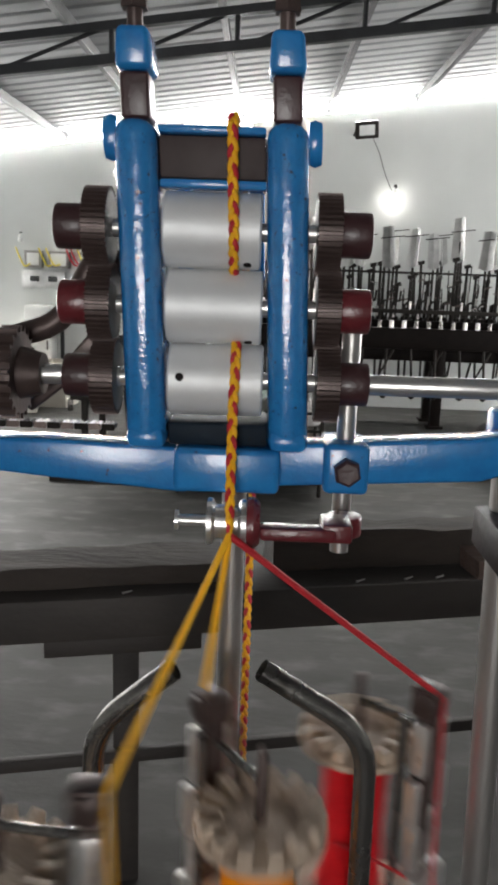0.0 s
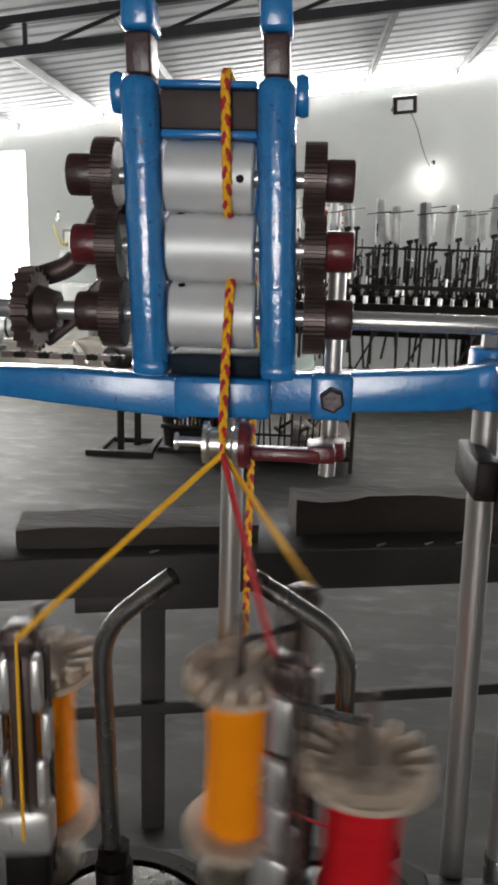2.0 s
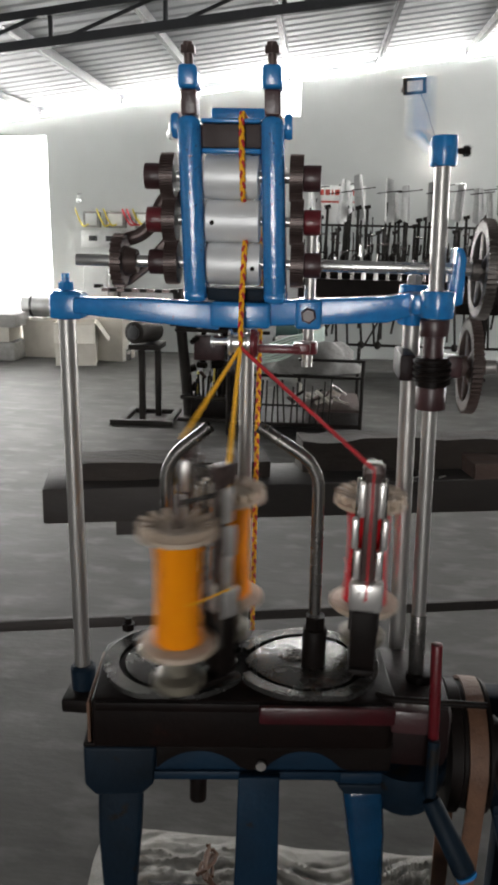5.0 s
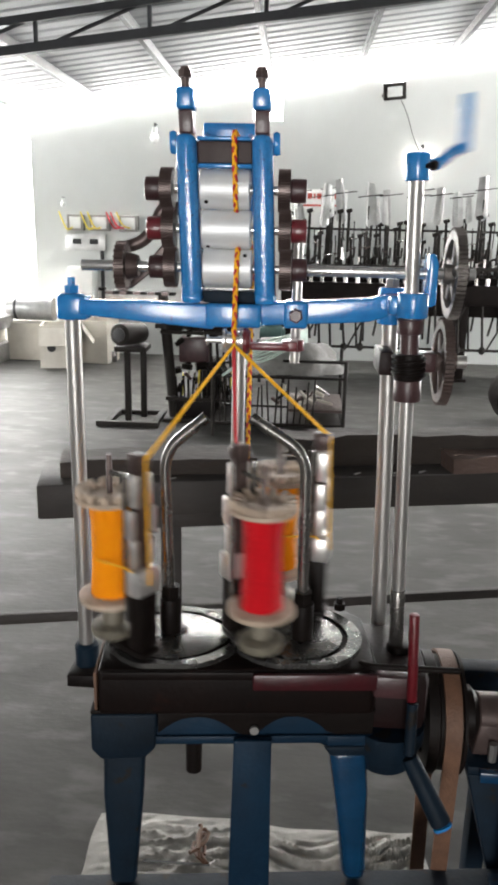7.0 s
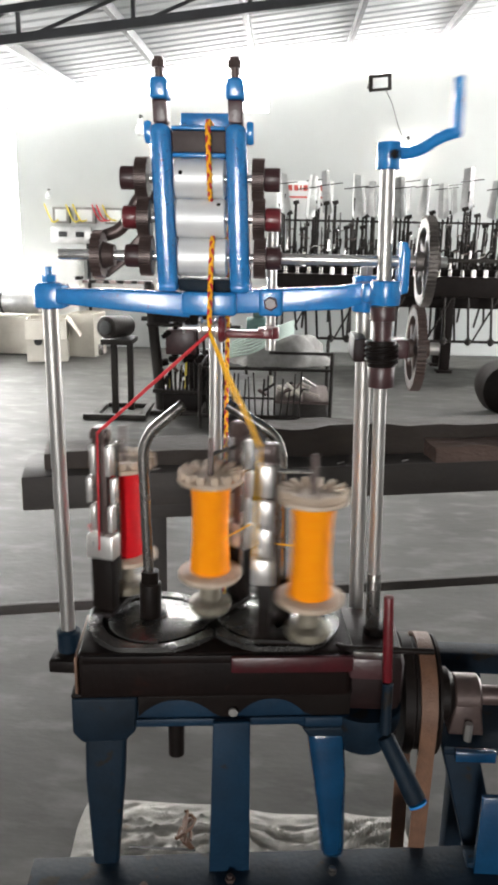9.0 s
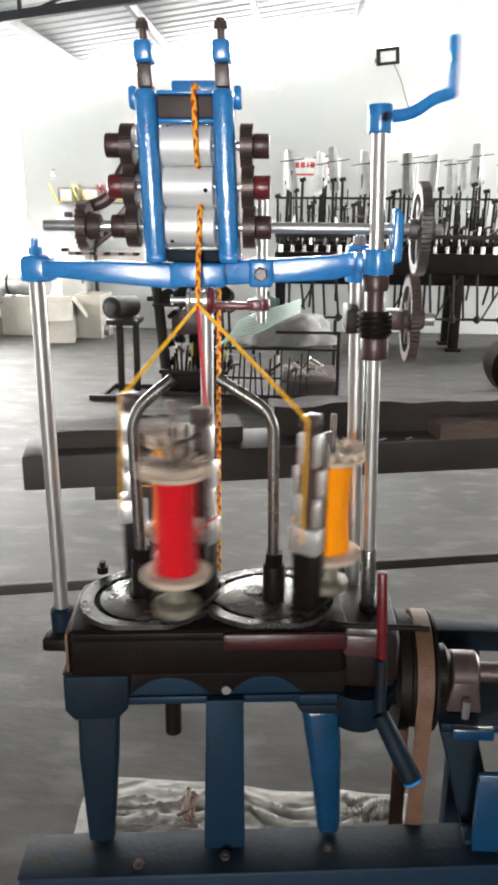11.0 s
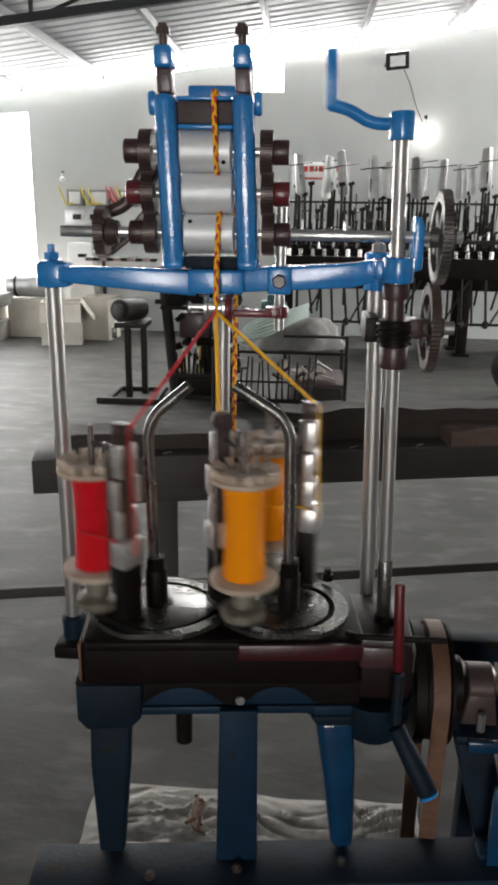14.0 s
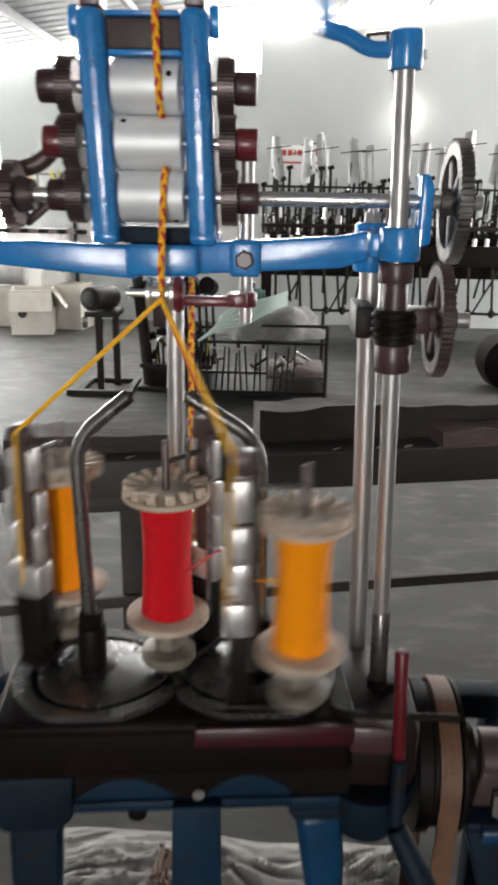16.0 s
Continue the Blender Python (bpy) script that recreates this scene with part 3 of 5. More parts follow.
# side gearbox with lever, pulley and belt
part("side_case", box(0.305, 0.4, 0.42, 0.56, 0.835, 0.922, 0.016), CASE_DARK, machine, "dark maroon side gearbox")
part("side_case_bowl", turned(lathe([(0.012, -0.07), (0.035, -0.06), (0.05, -0.02), (0.05, 0.0)], 28), pose(0.352, 0.45, 0.835)), BLUE_DARK, machine, "greasy shaded-blue bowl under the gearbox")
part("guard_bar", tube(rounded_path([(0.31, 0.42, 0.935), (0.32, 0.405, 0.94), (0.43, 0.405, 0.94)], 0.01), 0.004), BLACK, machine)
part("stop_pin", rod((0.372, 0.39, 0.90), (0.366, 0.39, 1.022), 0.0062, n=18, bev=0.002), RED_PIN, machine, "red painted stop pin")
part("pin_bracket", box(0.325, 0.378, 0.397, 0.42, 0.9, 0.93, 0.004), MAROON_DARK, machine, "dark red pin bracket")
lever = part("lever", rod((0.372, 0.375, 0.835), (0.412, 0.345, 0.765), 0.011, 0.013, n=18, bev=0.003), BLUE_DARK, machine, "blue painted hand lever")
part("lever_tip", rod((0.4125, 0.3446, 0.764), (0.4145, 0.343, 0.7605), 0.0125, n=18, bev=0.002), BLUE, lever, "bright blue lever end")
part("lever_link", rod((0.372, 0.385, 0.905), (0.372, 0.378, 0.838), 0.007, n=12), BLUE_DARK, machine)

PUL = (0.44, 0.52, 0.806)
pulley = spin_part("pulley", joined(lathe([(0.05, -0.036), (0.084, -0.032), (0.084, -0.018), (0.078, -0.015), (0.078, 0.013), (0.083, 0.015), (0.083, 0.019), (0.03, 0.024)], 40, "x"),
                   *[turned(box(-0.038, -0.032, -0.006, 0.006, 0.02, 0.06, 0.001), Matrix.Rotation(radians(72 * k), 4, "X")) for k in range(5)]), BLACK, PUL, "black belt pulley")
drive = spin_part("drive_shaft", rod((-0.1, 0, 0), (0.5, 0, 0), 0.014, n=20, bev=0.001), IRON, (0.46, 0.52, 0.806))
spin_part("shaft_collar", turned(lathe([(0.036, -0.01), (0.038, 0), (0.024, 0.012)], 28, "x"), pose(0, 0, 0)), BLACK, (0.478, 0.52, 0.806))
part("bearing", joined(turned(lathe([(0.026, -0.02), (0.03, -0.016), (0.03, 0.016), (0.026, 0.02)], 28, "x"), pose(0.505, 0.52, 0.806)),
                       prism([(0.487, 0.806), (0.523, 0.806), (0.53, 0.758), (0.48, 0.758)], 0.49, 0.55, 0.003)), IRON, machine, "dark grey plummer block bearing")
part("bearing_bolt", rod((0.505, 0.48, 0.758), (0.505, 0.48, 0.785), 0.006, n=6), STEEL, machine)
# Bearing shelf, struts and rear rail carry painted shade in their blue too.
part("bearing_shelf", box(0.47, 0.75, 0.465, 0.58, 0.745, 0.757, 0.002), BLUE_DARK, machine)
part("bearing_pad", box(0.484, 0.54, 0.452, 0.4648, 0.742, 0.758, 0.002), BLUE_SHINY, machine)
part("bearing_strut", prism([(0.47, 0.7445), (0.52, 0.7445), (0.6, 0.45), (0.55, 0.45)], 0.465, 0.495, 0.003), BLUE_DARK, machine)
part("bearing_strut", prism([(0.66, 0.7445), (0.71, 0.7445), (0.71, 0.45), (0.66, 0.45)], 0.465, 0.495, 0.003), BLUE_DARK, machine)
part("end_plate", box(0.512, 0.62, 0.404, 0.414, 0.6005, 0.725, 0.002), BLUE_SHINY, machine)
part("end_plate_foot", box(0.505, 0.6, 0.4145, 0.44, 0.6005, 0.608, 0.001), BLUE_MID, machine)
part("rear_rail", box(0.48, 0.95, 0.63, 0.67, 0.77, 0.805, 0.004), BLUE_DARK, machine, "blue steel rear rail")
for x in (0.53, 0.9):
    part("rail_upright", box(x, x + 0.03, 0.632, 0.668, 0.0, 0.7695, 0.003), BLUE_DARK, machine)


def belt_mesh():
    """A flat belt over the pulley, straight down to a small lower wheel."""
    pts = []
    r = 0.0815
    for k in range(25):
        a = math.pi * k / 24
        pts.append((PUL[1] - r * math.cos(a), PUL[2] + r * math.sin(a)))
    low = [(PUL[1] + 0.045 * math.cos(math.pi * k / 10), 0.17 - 0.045 * math.sin(math.pi * k / 10)) for k in range(11)]
    loop = pts + low
    bm = bmesh.new()
    ring = []
    n = len(loop)
    cy = sum(p[0] for p in loop) / n
    for y, z in loop:
        d = Vector((y - PUL[1], (z - PUL[2]) if z > PUL[2] else (z - 0.17) if z < 0.17 else 0)).normalized() * 0.004
        ring.append([bm.verts.new((PUL[0] + dx, y + oy, z + oz)) for dx, oy, oz in ((-0.011, 0, 0), (0.011, 0, 0), (0.011, d.x, d.y), (-0.011, d.x, d.y))])
    for i in range(n):
        a, b = ring[i], ring[(i + 1) % n]
        for k in range(4):
            bm.faces.new((a[k], a[(k + 1) % 4], b[(k + 1) % 4], b[k]))
    bmesh.ops.recalc_face_normals(bm, faces=list(bm.faces))
    return bm


part("drive_belt", belt_mesh(), BELT, machine, "worn brown flat leather belt")
part("motor_wheel", turned(lathe([(0.05, -0.022), (0.044, -0.018), (0.044, 0.018), (0.05, 0.022)], 28, "x"), pose(PUL[0], PUL[1], 0.17)), BLACK, machine)
part("motor", joined(rod((0.46, PUL[1], 0.17), (0.7, PUL[1], 0.17), 0.085, n=28, bev=0.01), box(0.49, 0.66, PUL[1] - 0.09, PUL[1] + 0.09, 0.0, 0.1, 0.006)), BLUE_DARK, machine)

# posts
post = part("post", rod((-0.0725, 0.53, 0.85), (-0.0745, 0.53, 1.345), 0.0102, n=24), STEEL, machine, "bright steel post")
part("post_clamp", turned(lathe([(0.016, -0.03), (0.017, 0.0), (0.013, 0.004)], 20), pose(-0.0725, 0.53, 0.876)), BLUE_DARK, machine)
part("post_bracket", box(-0.094, -0.03, 0.495, 0.555, 0.826, 0.846, 0.004), BLACK, machine)
part("post", rod((0.348, 0.56, 0.87), (0.333, 0.56, 1.37), 0.0105, n=24), STEEL, machine, "bright steel post")
part("centre_post", rod((0.139, 0.555, 0.915), (0.139, 0.555, 1.345), 0.0088, n=24), STEEL, machine, "bright steel post")

# crosshead
cross = part("crosshead", joined(
    prism([(-0.06, 1.37), (-0.06, 1.352), (0.02, 1.345), (0.11, 1.338), (0.112, 1.368), (0.02, 1.371)], 0.505, 0.53, 0.003),
    prism([(0.1015, 1.371), (0.1015, 1.3425), (0.169, 1.3425), (0.169, 1.371)], 0.492, 0.545, 0.004),
    prism([(0.166, 1.372), (0.166, 1.344), (0.3, 1.352), (0.325, 1.36), (0.325, 1.386), (0.3, 1.381)], 0.507, 0.532, 0.003),
    prism([(0.197, 1.376), (0.197, 1.343), (0.226, 1.343), (0.226, 1.376)], 0.497, 0.54, 0.004),
    rod((-0.0745, 0.53, 1.343), (-0.0745, 0.53, 1.376), 0.0165, n=24, bev=0.003),
    box(-0.0905, -0.052, 0.512, 0.548, 1.344, 1.374, 0.004),
    rod((0.333, 0.56, 1.345), (0.333, 0.56, 1.392), 0.017, n=24, bev=0.003),
    rod((0.349, 0.48, 1.362), (0.349, 0.48, 1.391), 0.0185, n=28, bev=0.002),
    box(0.322, 0.358, 0.48, 0.565, 1.364, 1.386, 0.004)), BLUE, machine, "glossy blue cast crosshead with chipped edges")
part("crosshead_nut", turned(lathe([(0.009, 0), (0.009, -0.006), (0.007, -0.008)], 6, "y"), pose(0.2115, 0.4965, 1.359, 0, 20, 0)), MAROON_DARK, cross, "rusty hexagon bolt head")
part("post_nut", joined(rod((-0.0745, 0.53, 1.3765), (-0.0745, 0.53, 1.386), 0.009, n=6), rod((-0.0745, 0.53, 1.386), (-0.0745, 0.53, 1.396), 0.005, n=12)), BLUE, cross)
part("post_nut", joined(rod((0.333, 0.56, 1.3925), (0.333, 0.56, 1.402), 0.009, n=6), rod((0.333, 0.56, 1.402), (0.333, 0.56, 1.409), 0.005, n=12)), STEEL, cross)

# roller stand
RX0, RX1 = 0.0970, 0.1560
RZ = (1.504, 1.4582, 1.4124)
RY = 0.512


def lean(bm):
    """The stand leans a little to the west."""
    for v in bm.verts:
        v.co.x -= 0.042 * (v.co.z - RZ[2])
    return bm


for cx, off in ((0.0828, -1), (0.1716, 1)):
    col = part("column", lean(prism([(cx - 0.0125, 1.371), (cx + 0.0125, 1.371), (cx + 0.0125, 1.565), (cx - 0.0125, 1.565)], 0.488, 0.537, 0.0095)), BLUE_THICK, machine, "thick glossy blue cast column")
    part("neck", lean(prism([(cx - 0.0085, 1.5655), (cx + 0.0085, 1.5655), (cx + 0.0085, 1.591), (cx - 0.0085, 1.591)], 0.5, 0.526, 0.002)), MAROON_DARK, col, "dark brown greasy neck")
    part("cap", lean(prism([(cx - 0.011, 1.5915), (cx + 0.011, 1.5915), (cx + 0.0095, 1.615), (cx - 0.0095, 1.615)], 0.497, 0.53, 0.004)), BLUE, col)
    part("adjusting_bolt", lean(joined(rod((cx, 0.512, 1.6155), (cx, 0.512, 1.6265), 0.0048, n=12), rod((cx, 0.512, 1.6265), (cx, 0.512, 1.6345), 0.0085, 0.008, n=6), rod((cx, 0.512, 1.6345), (cx, 0.512, 1.638), 0.0055, n=12))), IRON, col)
    part("ear", lean(turned(lathe([(0.008, -0.004), (0.009, 0.0), (0.008, 0.004)], 20, "x"), Matrix.Translation((cx + off * 0.0165, 0.512, 1.556)) @ Matrix.Diagonal((1, 1, 1.5, 1)))), BLUE, col)
    part("foot", lean(box(cx - 0.0122, cx + 0.0122, 0.4876, 0.5365, 1.3708, 1.384, 0.005)), BLUE, col)
    part("foot_web", lean(prism([(cx - 0.0125, 1.3715), (cx + 0.0125, 1.3715), (cx + 0.0125, 1.38), (cx - 0.0125, 1.38)], 0.536, 0.56, 0.002)), BLUE, col)
part("top_bar", lean(box(0.0958, 0.159, 0.5, 0.525, 1.533, 1.557, 0.002)), IRON_MATT, machine, "dark brown cross bar")
part("bar_edge", lean(box(0.0958, 0.159, 0.495, 0.53, 1.5575, 1.562, 0.0015)), BLUE, machine)
part("bar_edge", lean(box(0.0958, 0.159, 0.497, 0.528, 1.5275, 1.5325, 0.0015)), BLUE, machine)
part("back_rail", box(0.057, 0.138, 0.822, 0.838, 1.593, 1.618, 0.003), BLUE, machine)
for x in (0.106, 0.153):
    part("rail_post", lean(box(x - 0.005, x + 0.005, 0.535, 0.548, 1.475, 1.533, 0.002)), BLUE, machine)
    part("rail_arm", rod((x - 0.008, 0.528, 1.55), (x * 1.45 - 0.09, 0.823, 1.598), 0.005, n=10), BLUE, machine)
part("stand_base", lean(box(0.0958, 0.159, 0.5, 0.55, 1.3715, 1.386, 0.002)), BLUE_DARK, machine)

rollers = []
for k, z in enumerate(RZ):
    half = (RX1 - RX0) / 2
    cx = (RX0 + RX1) / 2 - 0.042 * (z - RZ[2])
    r = 0.02275
    rol = spin_part("roller", lathe([(r - 0.0012, -half), (r, -half + 0.0012), (r, half - 0.0012), (r - 0.0012, half)], 64, "x"), KNURL, (cx, RY, z), "grey knurled aluminium draw roller")
    for sx, ang in zip((half - 0.008, -half + 0.008), ((150, 324), (155, -43), (239, 80))[k]):
        m = Matrix.Rotation(radians(ang), 4, "X")
        part("grub_hole", turned(joined(turned(lathe([(0.0026, 0), (0.0026, 0.0006)], 16), pose(0, 0, 0))), m @ Matrix.Translation((sx, 0, r - 0.0004))), BLACK, rol, at=(cx, RY, z))
    for a0, a1 in ((-half - 0.032, -half), (half, half + 0.034)):
        part("axle", rod((a0, 0, 0), (a1, 0, 0), 0.0055, n=16), STEEL_X, rol, at=(cx, RY, z))
    for side in (-1, 1):
        gx = side * (half + 0.0405)
        part("gear", turned(gear(0.0216, 0.0246, 0.0145, 42), pose(gx, 0, 0, 5.3 * (k % 2), 0, 0)), IRON, rol, "brown greasy spur gear", at=(cx, RY, z))
        hub = [rod((gx + side * 0.0075, 0, 0), (gx + side * 0.0265, 0, 0), 0.0138, n=28, bev=0.0015)]
        part("hub", joined(*hub), MAROON if k == 1 else MAROON_DARK, rol, "maroon painted hub", at=(cx, RY, z))
    rollers.append(rol)

# drive shaft through the lowest roller
shaft = spin_part("cross_shaft", rod((0.145, 0, 0), (0.36, 0, 0), 0.0066, n=20, bev=0.0008), STEEL_X, (0.065, RY, RZ[2]), "bright steel cross shaft")
part("shaft_end", rod((-0.12, 0, 0), (-0.0, 0, 0), 0.0066, n=20, bev=0.0008), STEEL_X, shaft, at=(0.065, RY, RZ[2]))
spin_part("sprocket", joined(gear(0.026, 0.03, 0.012, 22), rod((0.006, 0, 0), (0.02, 0, 0), 0.017, 0.013, n=24)), IRON, (-0.004, RY, RZ[2]), "dark toothed sprocket")
for k in range(11):
    x = -0.03 + 0.0088 * k
    z = RZ[2] - 0.0325 + (0.004 if k == 0 else 0)
    part("chain_link", joined(rod((x - 0.0022, RY - 0.005, z), (x - 0.0022, RY + 0.005, z), 0.0021, n=8), rod((x + 0.0022, RY - 0.005, z), (x + 0.0022, RY + 0.005, z), 0.0021, n=8), box(x - 0.004, x + 0.004, RY - 0.0062, RY - 0.005, z - 0.002, z + 0.002)), IRON if k % 2 else BLACK, machine, "greasy steel roller chain link")
part("curved_arm", tube(rounded_path([(-0.012, RY + 0.03, RZ[2] + 0.02), (0.02, RY + 0.03, RZ[2] + 0.03), (0.045, RY + 0.03, RZ[1] + 0.03), (0.07, RY + 0.03, RZ[1] + 0.02)], 0.03), 0.008), IRON, machine, "dark curved arm")
part("curved_arm", prism([(-0.004, RZ[2] - 0.025), (0.0, RZ[2] - 0.03), (0.05, RZ[2] + 0.01), (0.045, RZ[2] + 0.03)], RY + 0.022, RY + 0.03, 0.002), IRON, machine)

# gear train by the tall shaft
WX, WY = 0.3515, 0.48      # the tall shaft at half height; its head stands a little to the west
upper_gear = spin_part("spoked_gear", gear(0.0505, 0.0545, 0.011, 60, spokes=5), GEAR_DUST, (0.4, RY, RZ[2]), "grey spoked gear wheel")
LOW = (0.396, RY + 0.004, RZ[2] - 0.107)
lower_gear = spin_part("spoked_gear", gear(0.0505, 0.0545, 0.011, 60, spokes=5), GEAR_RUST, LOW, "rusty brown spoked gear wheel")
for wheel, colour, at in ((upper_gear, GEAR_DUST, (0.4, RY, RZ[2])), (lower_gear, GEAR_RUST, LOW)):
    part("hub", rod((-0.0135, 0, 0), (0.0165, 0, 0), 0.012, n=24, bev=0.001), colour, wheel, at=at)
    for k in range(5):
        c, d = math.cos(2 * math.pi * k / 5), math.sin(2 * math.pi * k / 5)
        part("spoke", turned(rod((0, c * 0.01, d * 0.01), (0, c * 0.0408, d * 0.0408), 0.0068, 0.005, n=10), Matrix.Diagonal((0.7, 1, 1, 1))), colour, wheel, at=at)
spin_part("gear_stub", rod((0.0, 0, 0), (0.03, 0, 0), 0.008, n=18), STEEL, (0.395, LOW[1], LOW[2]))
part("stub_bracket", joined(box(0.36, 0.386, 0.50, 0.53, LOW[2] - 0.012, LOW[2] + 0.012, 0.003), rod((0.36, 0.515, LOW[2]), (0.39, 0.515, LOW[2]), 0.011, n=18)), MAROON_DARK, machine)
part("shaft_bracket", prism([(0.365, 1.372), (0.378, 1.376), (0.378, 1.425), (0.373, 1.436), (0.366, 1.436)], 0.49, 0.53, 0.003), BLUE, machine, "blue bearing bracket")
part("worm_clamp", box(0.316, 0.334, 0.5, 0.572, 1.288, 1.318, 0.003), CASE_DARK, machine)

tall = spin_part("tall_shaft", rod((0, 0, -0.31), (0, 0, 0.295), 0.0082, n=24), STEEL, (WX, WY, 1.23), "bright steel turning shaft")
part("sleeve", joined(rod((WX, WY, 1.3195), (WX, WY, 1.3605), 0.0115, n=22), rod((WX, WY, 1.343), (WX, WY, 1.3605), 0.0155, n=22, bev=0.001)), MAROON_DARK, tall)


def worm():
    pts = []
    for k in range(4 * 20 + 1):
        a = 2 * math.pi * k / 20
        pts.append((WX + 0.0185 * math.cos(a), WY + 0.0185 * math.sin(a), 1.291 + 0.0066 * k / 20))
    return joined(rod((WX, WY, 1.288), (WX, WY, 1.3195), 0.0175, n=28), tube(pts, 0.0026, 8))


part("worm", worm(), BLACK, tall, "black greased worm")
part("sleeve", rod((WX, WY, 1.262), (WX, WY, 1.2878), 0.0165, n=24, bev=0.0015), MAROON_DARK, tall)
part("shaft_step", rod((WX, WY, 0.93), (WX, WY, 1.01), 0.0096, n=20, bev=0.001), STEEL_DULL, tall)
part("shaft_seat", rod((WX + 0.014, WY, 0.905), (WX + 0.014, WY, 0.932), 0.016, n=22, bev=0.003), BLACK, machine)

CRANK_Z = 1.531
CRX = 0.3425
crank = spin_part("crank", joined(
    rod((0, 0, -0.015), (0, 0, 0.015), 0.0145, 0.0135, n=24, bev=0.002),
    turned(tube(rounded_path([(0.008, 0, 0.002), (0.035, 0, 0.004), (0.06, 0, 0.02), (0.083, 0, 0.026)], 0.02), 0.0068, 12), Matrix.Diagonal((1, 0.75, 1, 1)))), BLUE, (CRX, WY, CRANK_Z), "blue painted crank with an upright handle")
part("crank_handle", rod((0.08, 0, 0.022), (0.08, 0, 0.084), 0.0072, 0.0062, n=18, bev=0.002), BLUE, crank, at=(CRX, WY, CRANK_Z))
part("crank_screw", joined(rod((0, -0.012, 0), (0, -0.022, 0), 0.003, n=10), rod((0, -0.021, 0), (0, -0.027, 0), 0.0055, n=6)), BLACK, crank, at=(CRX, WY, CRANK_Z))

# yarn guide below the crosshead
GZ = 1.329
part("guide_wheel", turned(lathe([(0.0145, -0.012), (0.0145, -0.009), (0.0105, -0.007), (0.0105, 0.007), (0.0145, 0.009), (0.0145, 0.012)], 36, "x"), pose(0.137, 0.478, GZ)), STEEL_X, machine, "polished grooved guide wheel")
part("guide_pin", joined(rod((0.106, 0.478, GZ), (0.126, 0.478, GZ), 0.0035, n=14), rod((0.105, 0.478, GZ), (0.107, 0.478, GZ), 0.0062, n=16)), STEEL_X, machine)
part("guide_disc", turned(lathe([(0.016, -0.004), (0.0165, 0.0), (0.013, 0.004)], 28, "x"), pose(0.1535, 0.48, GZ - 0.001)), MAROON, machine)
part("guide_arm", joined(box(0.157, 0.205, 0.472, 0.486, GZ - 0.0105, GZ - 0.0015, 0.003), rod((0.212, 0.5, GZ - 0.0135), (0.212, 0.5, GZ + 0.0005), 0.0115, n=20, bev=0.002), box(0.196, 0.215, 0.474, 0.5, GZ - 0.011, GZ + 0.001, 0.002)), MAROON, machine, "maroon cast guide arm")
part("guide_rod", rod((0.212, 0.518, 1.298), (0.212, 0.518, 1.47), 0.0062, n=18), STEEL, machine)

# bent guard tubes on the track islands
AY = 0.462
for pts, sx in (([(0.062, AY, 0.93), (0.055, AY, 1.192), (0.107, AY, 1.236)], 0.062), ([(0.235, AY, 0.93), (0.231, AY, 1.195), (0.162, AY, 1.238)], 0.235)):
    part("bent_tube", tube(rounded_path(pts, 0.028, 8), 0.0072, 16, inner=0.0055), STEEL_DULL, machine, "bent polished steel tube")
    part("tube_socket", turned(joined(rod((0, 0, 0), (0, 0, 0.05), 0.0145, n=18, bev=0.002), rod((0, 0, 0.05), (0, 0, 0.066), 0.0125, n=6)), pose(sx, AY, TOP + 0.0002)), BLACK, machine)

# the finished braid
BX, BY, BZ = 0.1395, 0.461, 1.326       # the braiding point
rope = thing("braided_rope", (BX, BY, BZ), "yellow and red three-strand braided rope running up over rollers", "rope")


def rope_path():
    r = 0.0224 + 0.0035
    y0 = RY - r
    pts = [(BX, BY, BZ), (BX - 0.0005, BY + 0.004, BZ + 0.025), (BX - 0.001, y0, RZ[2] - 0.004)]
    for k in range(9):
        a = radians(180 - 100 * k / 8)
        pts.append((BX - 0.0005, RY + r * math.cos(a), RZ[2] + r * math.sin(a)))
    for k in range(1, 12):
        a = radians(-80 + 160 * k / 12)
        pts.append((BX - 0.0005, RY + r * math.cos(a), RZ[1] + r * math.sin(a)))
    for k in range(9):
        a = radians(260 - 80 * k / 8)
        pts.append((BX - 0.0035, RY + r * math.cos(a), RZ[0] + r * math.sin(a)))
    pts += [(BX - 0.005, 0.489, 1.53), (BX - 0.006, 0.489, 1.562), (BX - 0.006, 0.496, 1.567), (BX - 0.006, 0.53, 1.567), (BX, 0.60, 1.545),
            (BX + 0.012, 0.60, 1.40), (BX + 0.012, 0.585, 1.2), (BX + 0.012, 0.583, 0.3), (BX + 0.03, 0.6, 0.02)]
    return pts


def resample(pts, step):
    pts = [Vector(p) for p in pts]
    out, carry = [pts[0].copy()], 0.0
    for a, b in zip(pts, pts[1:]):
        d = (b - a).length
        s = step - carry
        while s <= d:
            out.append(a + (b - a) * (s / d))
            s += step
        carry = d - (s - step)
    return out


base_line = resample(rope_path(), 0.0012)
PITCH = 0.021


def braid_strand(which):
    pts = []
    for i, p in enumerate(base_line):
        d = (base_line[min(i + 3, len(base_line) - 1)] - base_line[max(i - 3, 0)]).normalized()
        x = Vector((1, 0, 0))
        nrm = d.cross(x).normalized()
        a = 2 * math.pi * (i * 0.0012 / PITCH + which / 3)
        grow = min(1, i / 12)
        pts.append(p + grow * (x * 0.0016 * math.sin(a) + nrm * 0.0012 * math.sin(2 * a)))
    return tube(pts, 0.0017, 6)


for k in range(3):
    part("strand", braid_strand(k), STRAND_R if k == 2 else STRAND_Y, rope, "red strand" if k == 2 else "yellow strand")

